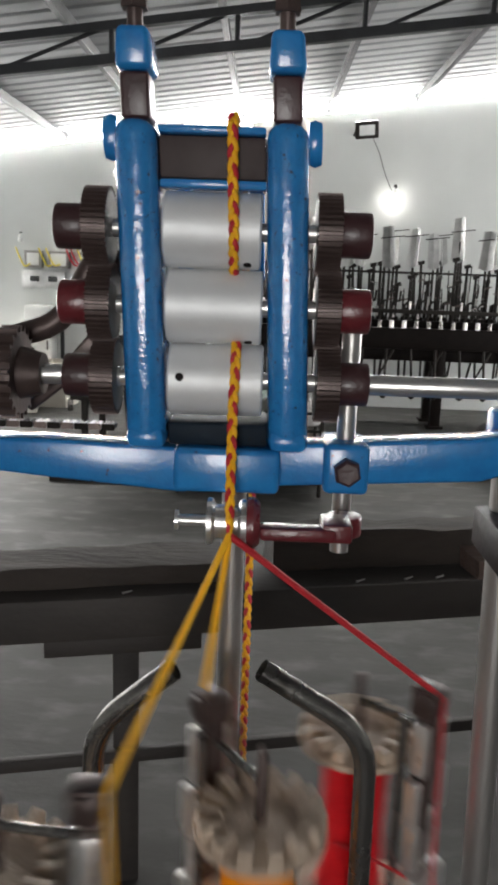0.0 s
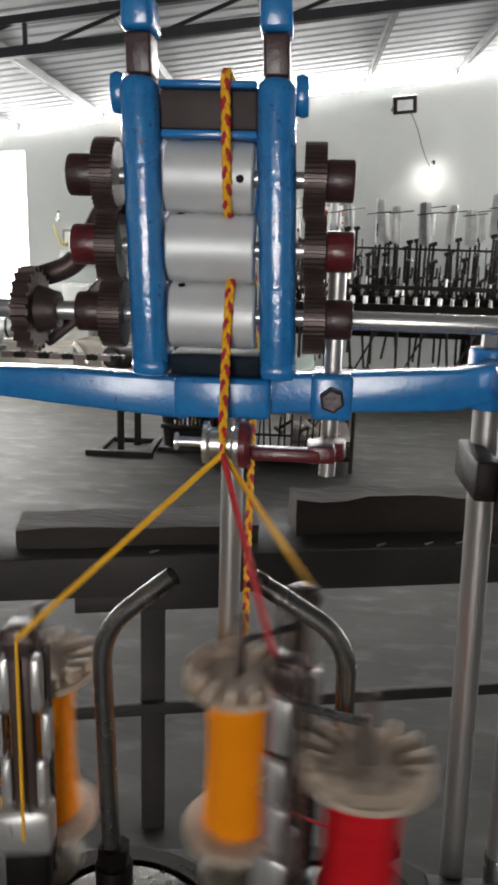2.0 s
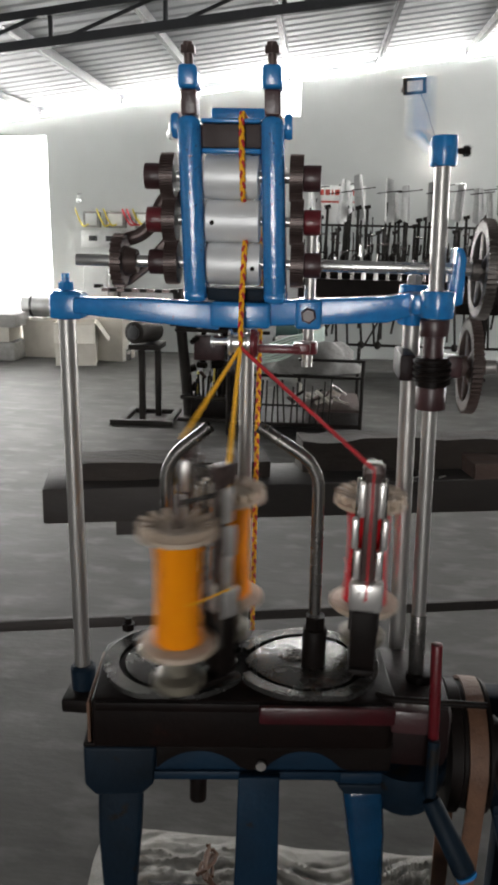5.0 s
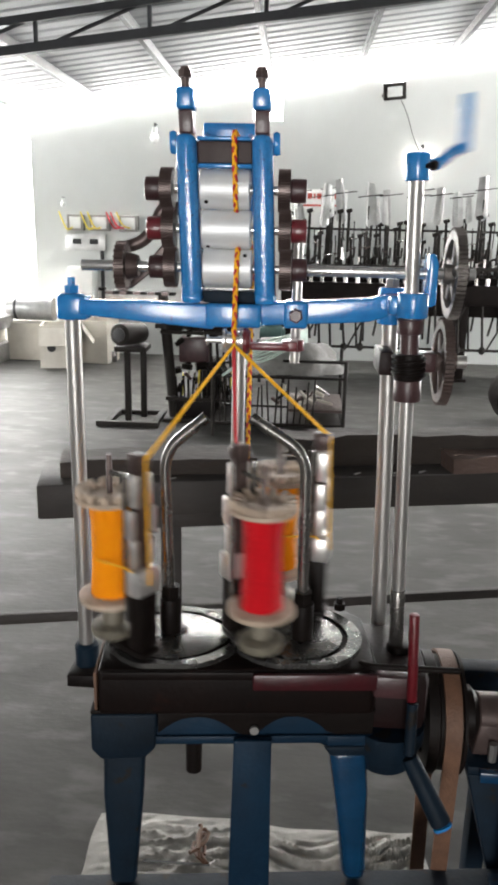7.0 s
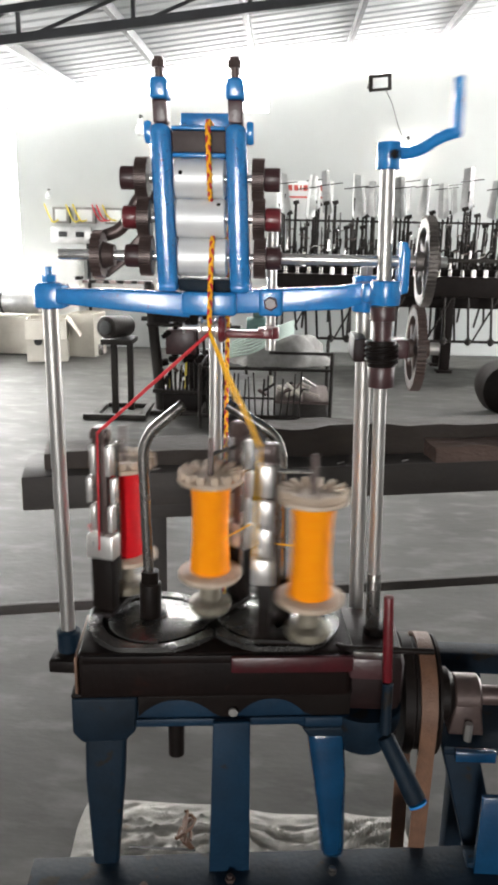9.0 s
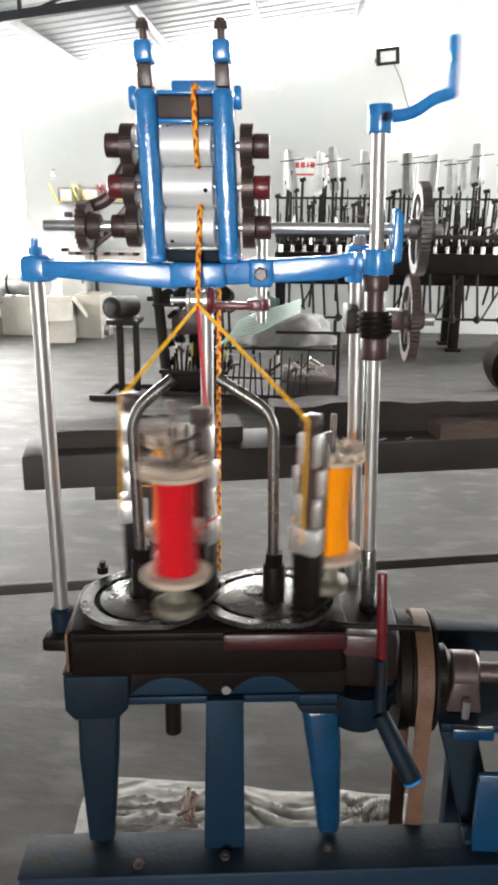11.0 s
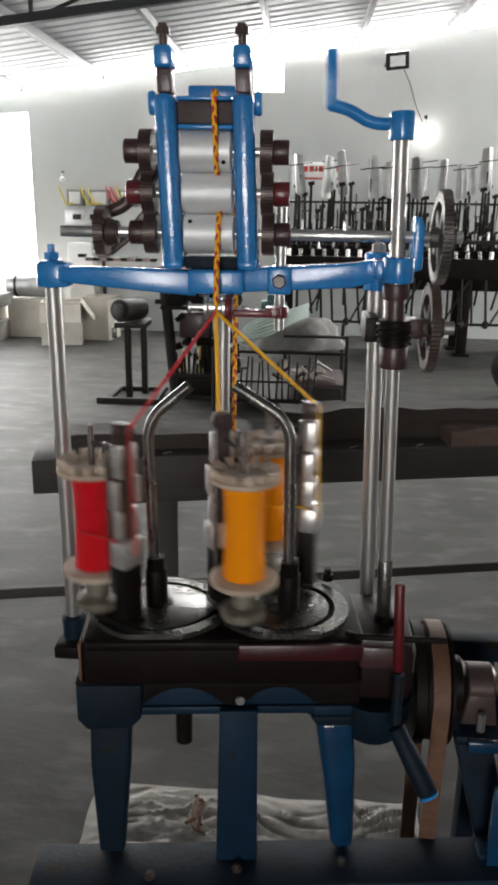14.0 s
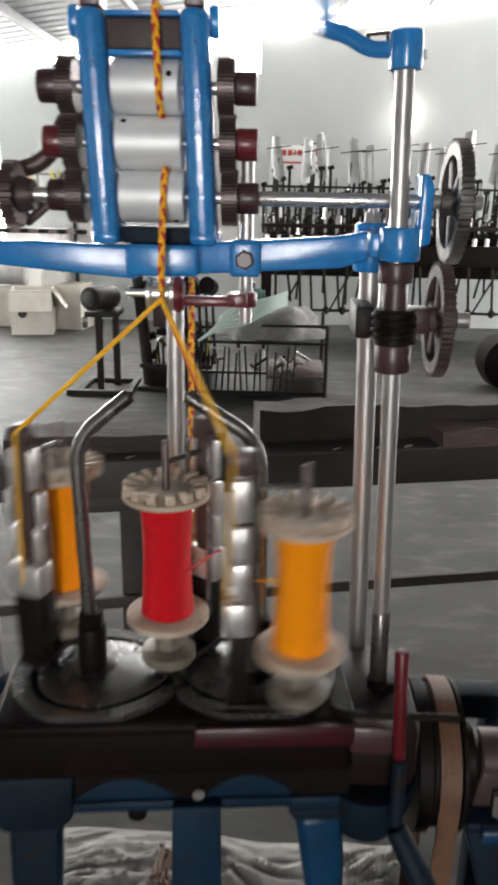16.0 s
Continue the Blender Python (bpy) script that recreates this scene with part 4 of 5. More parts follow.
# ---------------------------------------------------------------- yarn carriers
BOB, TOW = -0.0435, 0.0135       # bobbin axis and thread tower, along the way of travel
EYE_Z = 0.262                   # thread eye over the plate


def crown(r, n=14):
    """A bobbin head with radial ratchet teeth."""
    bms = [lathe([(r * 0.92, 0), (r, 0.002), (r, 0.0065), (r * 0.9, 0.008), (0.012, 0.0085)], 40)]
    for k in range(n):
        a = 360 * k / n
        t = prism([(r * 0.55, 0.008), (r * 0.98, 0.0075), (r * 0.98, 0.017), (r * 0.6, 0.0135)], -0.0048, 0.0048, 0.0012)
        for v in t.verts:
            if v.co.x < r * 0.7:
                v.co.y *= 0.55
        bms.append(turned(t, Matrix.Rotation(radians(a), 4, "Z")))
    return joined(*bms)


def carrier(yarn, strand, colour):
    c = thing("yarn_carrier", (0, 0, 0), f"steel yarn carrier holding a bobbin of {colour} yarn", "yarn carrier", "carriers on the track")
    part("foot", joined(box(-0.062, 0.028, -0.016, 0.016, 0.003, 0.012, 0.004), rod((0, 0, -0.008), (0, 0, 0.004), 0.005, n=12)), BLACK, c)
    part("base_block", joined(turned(lathe([(0.026, 0.0125), (0.028, 0.016), (0.028, 0.024), (0.02, 0.027), (0.014, 0.028), (0.014, 0.0598)], 28), pose(BOB, 0, 0))), BASEMETAL, c, "greasy cream cast base")
    part("tower_base", box(TOW - 0.011, TOW + 0.011, -0.0155, 0.0155, 0.0125, 0.085, 0.003), BLACK, c)
    part("tower_block", box(TOW - 0.01, TOW + 0.013, -0.0195, 0.0195, 0.0855, 0.12, 0.004), CHROME, c, "worn steel tower block")
    part("tower_spine", box(TOW - 0.008, TOW + 0.004, -0.008, 0.008, 0.1185, 0.25, 0.002), IRON, c)
    for z0, z1, w in ((0.122, 0.158, 0.016), (0.16, 0.196, 0.0205), (0.198, 0.238, 0.0145)):
        for s in (-1, 1):
            part("slide", box(TOW - 0.006, TOW + 0.006, min(s * w, s * (w - 0.0075)), max(s * w, s * (w - 0.0075)), z0, z1, 0.002), CHROME, c, "bright steel slide")
    part("eye_head", joined(rod((TOW, -0.012, 0.252), (TOW, 0.012, 0.252), 0.0085, n=18, bev=0.002), box(TOW - 0.012, TOW + 0.008, -0.009, 0.009, 0.24, 0.262, 0.002)), IRON, c, "dark thread eye head")
    part("tie_bar", joined(rod((BOB, 0, 0.228), (TOW - 0.01, 0, 0.228), 0.003, n=10), rod((TOW - 0.012, -0.015, 0.05), (TOW - 0.012, -0.015, 0.24), 0.003, n=10), rod((TOW - 0.012, 0.015, 0.05), (TOW - 0.012, 0.015, 0.24), 0.003, n=10)), STEEL_DULL, c)
    part("spindle", rod((BOB, 0, 0.04), (BOB, 0, 0.25), 0.0042, 0.0036, n=14, bev=0.0008), IRON, c, "dark spindle pin")
    bob = part("bobbin", joined(turned(lathe([(0.04, 0), (0.042, 0.002), (0.042, 0.007), (0.038, 0.009), (0.015, 0.0095)], 40), pose(BOB, 0, 0.06)), rod((BOB, 0, 0.069), (BOB, 0, 0.2), 0.012, n=20)), FLANGE, c, "worn white bobbin")
    part("crown", turned(crown(0.0425), pose(BOB, 0, 0.192)), FLANGE, bob, "toothed dirty white bobbin head")
    part("yarn", turned(lathe([(0.0268, 0.0), (0.0262, 0.006), (0.0246, 0.03), (0.0236, 0.06), (0.0242, 0.095), (0.026, 0.116), (0.027, 0.1222)], 40), pose(BOB, 0, 0.0697)), yarn, bob, f"wound {colour} yarn")
    part("running_yarn", joined(rod((TOW + 0.0135, 0.0, 0.1), (TOW + 0.0085, 0, 0.256), 0.0013, n=8), rod((TOW + 0.0135, 0.0, 0.1), (TOW - 0.004, -0.0235, 0.125), 0.0012, n=8), rod((TOW - 0.004, -0.0235, 0.125), (BOB, -0.0247, 0.12), 0.0012, n=8)), strand, c, f"{colour} running yarn")
    return c


carriers = [carrier(YARN_R, STRAND_R, "red"), carrier(YARN_Y, STRAND_Y, "yellow"), carrier(YARN_Y, STRAND_Y, "yellow")]

LMIN = 0.126
strands = []
for material, colour in ((STRAND_R, "red"), (STRAND_Y, "yellow"), (STRAND_Y, "yellow")):
    s = thing("yarn_strand", (BX, BY, BZ), f"taut {colour} yarn from carrier to braiding point", "yarn strand", "strands being braided")
    up = part("upper_length", rod((0, 0, 0), (0, 0, LMIN), 0.0022, n=8), material, s, at=(BX, BY, BZ))
    low = part("lower_length", rod((0, 0, 0), (0, 0, LMIN), 0.0021, n=8), material, s, at=(BX, BY, BZ))
    strands.append((up, low))

# ---------------------------------------------------------------- things on the floor behind
rng = random.Random(7)

# a workbench of black beams, turned a little to the machine
BEN = Matrix.Translation((-0.478, 1.5, 0)) @ Matrix.Rotation(radians(12.5), 4, "Z")


def bent_wood(x0, x1, y0, y1, z0, z1, seed, wave=0.006):
    """A hewn beam with uneven faces."""
    bm = bmesh.new()
    r = random.Random(seed)
    n = max(8, int((x1 - x0) / 0.06))
    rings = []
    for i in range(n + 1):
        x = x0 + (x1 - x0) * i / n
        ring = []
        for y, z in ((y0, z0), ((y0 * 2 + y1) / 3, z0), (y1, z0), (y1, z1), ((y0 + y1) / 2, z1), (y0, z1), (y0 - 0.002, (z0 + z1) / 2)):
            lift = 0 if z == z0 else wave
            ring.append(bm.verts.new((x, y + r.uniform(-wave, wave) * 0.7, z + r.uniform(-1, 0.4) * lift)))
        rings.append(ring)
    m = len(rings[0])
    for a, b in zip(rings, rings[1:]):
        for k in range(m):
            bm.faces.new((a[k], a[(k + 1) % m], b[(k + 1) % m], b[k]))
    bm.faces.new(rings[0][::-1])
    bm.faces.new(rings[-1])
    bmesh.ops.recalc_face_normals(bm, faces=list(bm.faces))
    return bm


bench = thing("workbench", tuple(BEN.translation), "long black steel-framed bench of heavy beams", "workbench")
part("top_beam", turned(box(0, 2.6, 0, 0.2, 0.676, 0.775, 0.006), BEN), BENCH_DUSTY, bench)
for x in (0.34, 2.2):
    part("leg", turned(box(x, x + 0.06, 0.05, 0.11, 0.0, 0.6755, 0.004), BEN), BENCH_DUSTY, bench)
    part("cross_plate", turned(box(x - 0.15, x + 0.2, 0.02, 0.16, 0.63, 0.6755, 0.003), BEN), BENCH_DUSTY, bench)
part("stretcher", turned(box(-1.6, 2.9, 0.03, 0.05, 0.345, 0.375, 0.002), BEN), BENCH_DUSTY, bench)
for x in (-1.5, 2.8):
    part("stretcher_foot", turned(box(x, x + 0.04, 0.02, 0.06, 0.0, 0.3445, 0.002), BEN), BENCH_DUSTY, bench)

single("timber_beam", turned(bent_wood(0.06, 0.62, 0.06, 0.2, 0.776, 0.825, 2), BEN), TIMBER, "dark oily timber baulk lying on the bench", "timber", smooth=20)
single("timber_beam", turned(bent_wood(0.72, 1.5, 0.1, 0.2, 0.776, 0.87, 3, 0.009), BEN), TIMBER, "dark rough timber baulk lying on the bench", "timber", smooth=20)
single("timber_beam", turned(bent_wood(1.2, 2.3, 0.0, 0.095, 0.776, 0.825, 4, 0.009), BEN), TIMBER_RED, "reddish brown split timber on the bench", "timber", smooth=20)
single("timber_beam", turned(bent_wood(1.45, 2.4, 0.02, 0.18, 0.829, 0.86, 5, 0.008), BEN), TIMBER_RED, "reddish brown plank on the timber pile", "timber", smooth=20)
for k in range(5):
    x = (0.36, 0.9, 1.02, 1.1, 1.3)[k]
    single("metal_scrap", turned(rod((x, 0.012, 0.7765 + 0.003), (x + 0.022, 0.018, 0.7765 + 0.006), 0.003, 0.0015, n=8), BEN), STEEL, "small bright metal offcut on the bench", "scrap", group="offcuts on the bench")


# crumpled sack on the floor
def crumpled(x0, x1, y0, y1, seed, height):
    bm = bmesh.new()
    nx, ny = 110, 80
    vs = []
    for j in range(ny + 1):
        for i in range(nx + 1):
            u, v = i / nx, j / ny
            x, y = x0 + (x1 - x0) * u, y0 + (y1 - y0) * v
            p = Vector((x * 7 + seed, y * 32 + 2.6 * noise.noise(Vector((x * 5, y * 3, seed))), seed))
            h = (1 - abs(noise.noise(p)) * 1.6) ** 2 * 0.75 + 0.4 * (1 - abs(noise.noise(p * 2.3)) * 1.5) ** 2 + 0.14 * abs(noise.noise(p * 7))
            edge = min(1, 6 * min(u, 1 - u, v, 1 - v) + 0.05)
            ox = 0.03 * noise.noise(Vector((y * 7, seed, 1)))
            oy = 0.03 * noise.noise(Vector((x * 6, seed, 4)))
            vs.append(bm.verts.new((x + ox, y + oy, 0.004 + height * h * edge)))
    for j in range(ny):
        for i in range(nx):
            a = j * (nx + 1) + i
            bm.faces.new((vs[a], vs[a + 1], vs[a + nx + 2], vs[a + nx + 1]))
    ext = bmesh.ops.extrude_face_region(bm, geom=list(bm.faces))
    bmesh.ops.translate(bm, vec=(0, 0, -0.003), verts=[g for g in ext["geom"] if isinstance(g, bmesh.types.BMVert)])
    bmesh.ops.recalc_face_normals(bm, faces=list(bm.faces))
    return bm


sack = thing("woven_sack", (0.15, 1.0, 0), "crumpled dirty white woven sack on the floor", "sack")
part("sheet", crumpled(-0.25, 0.44, 0.7, 1.18, 3.3, 0.024), SACK, sack, smooth=60)
part("sheet", crumpled(0.36, 0.57, 0.74, 1.18, 8.1, 0.04), SACK, sack, smooth=60)

for k in range(4):
    part("printed_bar", box(-0.1 + 0.004, 0.06, 0.86 + 0.045 * k, 0.868 + 0.045 * k, 0.042, 0.0425), RUBBER, sack) if k in (0, 3) else part("printed_bar", box(-0.08, 0.04, 0.87 + 0.04 * k, 0.89 + 0.04 * k, 0.042, 0.0425), CLOTH, sack)
single("rope_tangle", tube([(0.035 + (0.01 + 0.012 * math.sin(a * 0.31)) * math.cos(a * 0.9), 1.02 + 0.035 * math.sin(a * 0.7), 0.05 + 0.0014 * a) for a in range(40)], 0.0045, 8), BELT, "small tangle of rusty brown rope on the sack", "rope")


# stand with two posts
def post_stand(x, y):
    s = thing("post_stand", (x, y, 0), "black steel stand with two posts and a dark drum head", "machine stand")
    for dx in (0.0, 0.36):
        part("foot_bar", box(x + dx - 0.025, x + dx + 0.025, y - 0.16, y + 0.3, 0, 0.035, 0.003), FRAME_BLACK, s)
    part("foot_bar", box(x - 0.08, x + 0.4, y - 0.2, y - 0.15, 0, 0.04, 0.003), FRAME_BLACK, s)
    part("foot_bar", box(x + 0.026, x + 0.334, y + 0.22, y + 0.27, 0, 0.035, 0.003), FRAME_BLACK, s)
    part("post", box(x + 0.11, x + 0.155, y - 0.03, y + 0.015, 0, 0.55, 0.003), FRAME_BLACK, s)
    part("post", box(x + 0.2, x + 0.245, y + 0.14, y + 0.185, 0, 0.55, 0.003), FRAME_BLACK, s)
    part("head_plate", box(x + 0.04, x + 0.28, y - 0.06, y + 0.2, 0.5505, 0.59, 0.004), FRAME_BLACK, s)
    part("drum", rod((x + 0.1, y - 0.12, 0.69), (x + 0.2, y + 0.16, 0.675), 0.085, n=28, bev=0.014), FRAME_BLACK, s, "black drum motor")
    part("drum_cap", rod((x + 0.094, y - 0.137, 0.691), (x + 0.0995, y - 0.1215, 0.69), 0.05, n=24, bev=0.004), RUBBER, s)
    part("clip", box(x + 0.02, x + 0.05, y - 0.05, y, 0.47, 0.55, 0.003), STEEL_DULL, s)
    return s


post_stand(-1.2, 5.35)


def winder(x, y):
    """A small winding machine on one leaning black leg."""
    s = thing("winding_machine", (x, y, 0), "black winding machine with a red-brown box and yarn pegs", "winding machine")
    part("leg", rod((x, y, 0.0), (x - 0.09, y, 1.0), 0.042, n=14), FRAME_BLACK, s)
    part("leg", rod((x + 0.2, y + 0.15, 0.0), (x + 0.18, y + 0.15, 0.9), 0.022, n=12), FRAME_BLACK, s)
    part("foot_plate", box(x - 0.08, x + 0.5, y - 0.1, y + 0.25, 0.0, 0.03, 0.004), FRAME_BLACK, s)
    part("tray", box(x - 0.06, x + 0.48, y - 0.08, y + 0.26, 0.17, 0.2, 0.004), FRAME_BLACK, s)
    part("gear_box", box(x + 0.04, x + 0.27, y - 0.05, y + 0.12, 0.47, 0.66, 0.012), MAROON_DARK, s, "red-brown gearbox")
    part("arm", box(x - 0.15, x + 0.5, y - 0.02, y + 0.02, 0.72, 0.755, 0.004), FRAME_BLACK, s)
    for k in range(4):
        cx = x + 0.02 + 0.14 * k
        part("disc", rod((cx, y - 0.06, 0.76 + 0.03 * (k % 2)), (cx + 0.02, y + 0.06, 0.76), 0.06 + 0.012 * (k % 3), n=20), BLACK, s)
    for k in range(10):
        cx = x + 0.06 + 0.042 * k
        part("peg", rod((cx, y + 0.02 * (k % 3), 0.2005), (cx + 0.01, y + 0.02 * (k % 3), 0.38 + 0.05 * (k % 2)), 0.007, n=8), STEEL_DULL if k % 3 else WIRE_Y, s)
    for k in range(14):
        cx, cy, cz = x + rng.uniform(0.0, 0.5), y + rng.uniform(-0.05, 0.2), rng.uniform(0.24, 0.72)
        part("fitting", rod((cx, cy, cz), (cx + rng.uniform(-0.09, 0.09), cy + rng.uniform(-0.03, 0.03), cz + rng.uniform(-0.05, 0.06)), rng.uniform(0.012, 0.035), n=10), BLACK, s)
    part("column", box(x + 0.22, x + 0.34, y - 0.03, y + 0.1, 0.2005, 0.47, 0.01), BLACK, s)
    part("low_box", box(x + 0.02, x + 0.36, y - 0.075, y + 0.1, 0.0305, 0.169, 0.01), BLACK, s)
    part("axle", rod((x - 0.1, y - 0.06, 0.7), (x + 0.62, y - 0.08, 0.7), 0.014, n=10), FRAME_BLACK, s)
    for k in range(34):
        cx, cy, cz = x + rng.uniform(0.05, 0.52), y + rng.uniform(-0.08, 0.12), rng.choice((rng.uniform(0.2, 0.45), rng.uniform(0.62, 0.8)))
        a = rng.uniform(0, 6.28)
        part("fitting", rod((cx, cy, cz), (cx + 0.07 * math.cos(a), cy + rng.uniform(-0.03, 0.03), cz + 0.07 * math.sin(a)), rng.uniform(0.008, 0.028), n=8), rng.choice((BLACK, BLACK, IRON, STEEL_DULL)), s)
    for k in range(16):
        cx = x + 0.03 + 0.03 * k
        part("pin", rod((cx, y - 0.075, 0.2005), (cx + rng.uniform(-0.012, 0.012), y - 0.075, rng.uniform(0.27, 0.42)), 0.008, n=6), BLACK, s)
    for k in range(5):
        cx = x + 0.3 + 0.05 * k
        part("lever_rod", rod((cx, y, 0.2005), (cx - 0.03, y + 0.03, 0.72), 0.011, n=8), FRAME_BLACK, s)
    return s


winder(-0.72, 5.45)


def wire_cart(x, y):
    s = thing("wire_cart", (x, y, 0), "low rusty wire-sided cart holding cloth and yarn", "cart")
    w, d = 0.95, 0.6
    for dx in (0, w):
        for dy in (0, d):
            part("corner_post", rod((x + dx, y + dy, 0), (x + dx, y + dy, 0.58 if dx else 0.48), 0.014, n=10), FRAME_BLACK, s)
    for z in (0.1, 0.45):
        part("side_rail", rod((x, y, z), (x + w, y, z), 0.011, n=8), FRAME_BLACK, s)
        part("side_rail", rod((x, y + d, z), (x + w, y + d, z), 0.011, n=8), FRAME_BLACK, s)
        part("end_rail", rod((x, y, z), (x, y + d, z), 0.011, n=8), FRAME_BLACK, s)
        part("end_rail", rod((x + w, y, z), (x + w, y + d, z), 0.011, n=8), FRAME_BLACK, s)
    part("top_rail", rod((x + 0.5, y, 0.57), (x + w, y, 0.57), 0.011, n=8), FRAME_BLACK, s)
    part("floor_plate", box(x, x + w, y, y + d, 0.08, 0.095), FRAME_BLACK, s)
    for k in range(16):
        cx = x + 0.05 + 0.045 * k
        part("wire", rod((cx, y, 0.1), (cx + rng.uniform(-0.03, 0.03), y, rng.uniform(0.3, 0.45)), 0.006, n=6), FRAME_BLACK, s)
    part("shelf", box(x + 0.55, x + w, y, y + d, 0.2, 0.22), IRON, s)
    for k in range(14):
        cx, cy = x + rng.uniform(0.45, 0.9), y + rng.uniform(0.05, 0.5)
        part("scrap", rod((cx, cy, 0.235), (cx + rng.uniform(-0.12, 0.12), cy + rng.uniform(-0.06, 0.06), 0.235 + rng.uniform(0, 0.1)), rng.uniform(0.008, 0.02), n=8), rng.choice((IRON, BLACK, STEEL_DULL, CARDBOARD)), s)
    return s


wire_cart(-0.37, 5.0)


def heap(cx, cy, z, rx, ry, h, seed):
    bm = bmesh.new()
    bmesh.ops.create_icosphere(bm, subdivisions=4, radius=1)
    for v in bm.verts:
        d = 1 + 0.28 * noise.noise(v.co * 1.7 + Vector((seed, 0, 0))) + 0.12 * noise.noise(v.co * 4.5 + Vector((0, seed, 0)))
        v.co = Vector((cx + v.co.x * rx * d, cy + v.co.y * ry * d, z + max(0, v.co.z) * h * d))
    return bm


single("grey_cloth", heap(0.2, 5.3, 0.455, 0.36, 0.25, 0.24, 2.0), CLOTH, "crumpled grey cloth heaped on the cart", "cloth", smooth=60)
for k in range(7):
    y = 4.98 + 0.02 * k
    z = 0.46 + 0.012 * k
    single("yarn_hank", tube(rounded_path([(-0.3 + 0.02 * k, y - 0.03, z), (-0.16, y, z + 0.08), (0.0, y + 0.02, z + 0.1 + 0.01 * k), (0.18, y + 0.08, z + 0.2), (0.3, y + 0.2, z + 0.23)], 0.12, 8), 0.0085, 8), MINT_YARN, "loose mint and white yarn hank over the cart", "yarn hank", group="hanks on the cart")

# cartons and a panel by the doorway


def carton(x, y, w, d, h, turn, flap=True, label="open pale carton on the floor"):
    c = thing("carton", (x, y, 0), label, "carton", "cartons by the doorway")
    m = Matrix.Translation((x, y, 0)) @ Matrix.Rotation(radians(turn), 4, "Z")
    t = 0.012
    part("bottom", turned(box(-w / 2, w / 2, -d / 2, d / 2, 0, t), m), CARDBOARD, c, smooth=0)
    for x0, x1, y0, y1 in ((-w / 2, w / 2, -d / 2, -d / 2 + t), (-w / 2, w / 2, d / 2 - t, d / 2), (-w / 2, -w / 2 + t, -d / 2 + t, d / 2 - t), (w / 2 - t, w / 2, -d / 2 + t, d / 2 - t)):
        part("side", turned(box(x0, x1, y0, y1, t + 0.0005, h), m), CARDBOARD, c, smooth=0)
    if flap:
        part("flap", turned(turned(box(-w / 2, w / 2, 0, 0.2, 0, 0.008), pose(0, -d / 2 - 0.005, h - 0.02, -115, 0, 0)), m), CARDBOARD, c, smooth=0)
        part("flap", turned(turned(box(0, 0.22, -d / 2, d / 2, 0, 0.008), pose(w / 2 + 0.006, 0, h - 0.01, 0, 55, 0)), m), CARDBOARD, c, smooth=0)
    return c


carton(-2.32, 7.75, 0.42, 0.4, 0.45, 12)
carton(-1.98, 8.1, 0.3, 0.36, 0.47, -8, False, "tall pale carton against the wall")
part("printed_mark", turned(rod((0, 0, 0), (0, 0.004, 0), 0.045, n=24), Matrix.Translation((-2.36, 7.52, 0.22)) @ Matrix.Rotation(radians(12), 4, "Z")), RUBBER, bpy.data.objects["carton"], "round dark printed mark")
for k, (x, y, z, w, h) in enumerate(((-3.25, 7.9, 0, 0.5, 0.2), (-3.28, 7.92, 0.2005, 0.44, 0.16), (-3.22, 7.9, 0.361, 0.5, 0.14), (-2.82, 8.2, 0, 0.4, 0.42), (-3.7, 8.05, 0, 0.36, 0.5))):
    single("parcel", box(x - w / 2, x + w / 2, y - 0.2, y + 0.2, z, z + h, 0.012), CARDBOARD if k % 2 else CLOTH, "pale wrapped parcel stacked by the doorway", "parcel", group="parcels by the doorway")

panel = thing("switch_panel", (-2.2, 8.68, 1.2), "wall switch panel with meters and loose coloured wires", "switch panel")
part("board", box(-2.5, -2.03, 8.64, 8.695, 1.2, 1.385, 0.004), ALU, panel, "pale grey meter board")
for x in (-2.36, -2.16):
    part("meter_window", box(x - 0.05, x + 0.05, 8.628, 8.6395, 1.27, 1.33, 0.003), RUBBER, panel, "dark meter window")
for x0, x1 in ((-2.46, -2.27), (-2.2, -1.97), (-1.86, -1.64)):
    part("meter_box", box(x0, x1, 8.6, 8.695, 1.42, 1.6, 0.008), CLOTH, panel, "grey meter box")
    part("meter_cover", box(x0 + 0.03, x1 - 0.03, 8.592, 8.5995, 1.445, 1.575, 0.003), FLOOD_FACE, panel)
part("conduit", box(-2.1, -2.06, 8.67, 8.695, 0.02, 1.1995, 0.003), RUBBER, panel, "dark cable trunking")

cabinet = thing("metal_cabinet", (-2.28, 8.45, 0), "low white metal cabinet against the wall", "cabinet")
part("body", box(-2.42, -2.14, 8.42, 8.69, 0.04, 1.02, 0.006), WHITE_PAINT, cabinet)
part("door", box(-2.41, -2.15, 8.405, 8.4195, 0.07, 1.0, 0.003), WHITE_PAINT, cabinet)
part("handle", box(-2.18, -2.165, 8.39, 8.4045, 0.55, 0.65, 0.003), STEEL_DULL, cabinet)
for x in (-2.4, -2.18):
    part("foot", box(x, x + 0.03, 8.45, 8.66, 0, 0.0395), FRAME_BLACK, cabinet)

roll = thing("wrapped_roll", (-2.78, 8.2, 0.43), "silvery wrapped roll lying on a parcel", "roll")
part("core", rod((-3.05, 8.2, 0.56), (-2.5, 8.16, 0.56), 0.13, n=28, bev=0.02), ALU, roll)
for x in (-2.95, -2.62):
    part("strap", rod((x, 8.192, 0.56), (x + 0.03, 8.19, 0.56), 0.1315, n=28), RUBBER, roll)

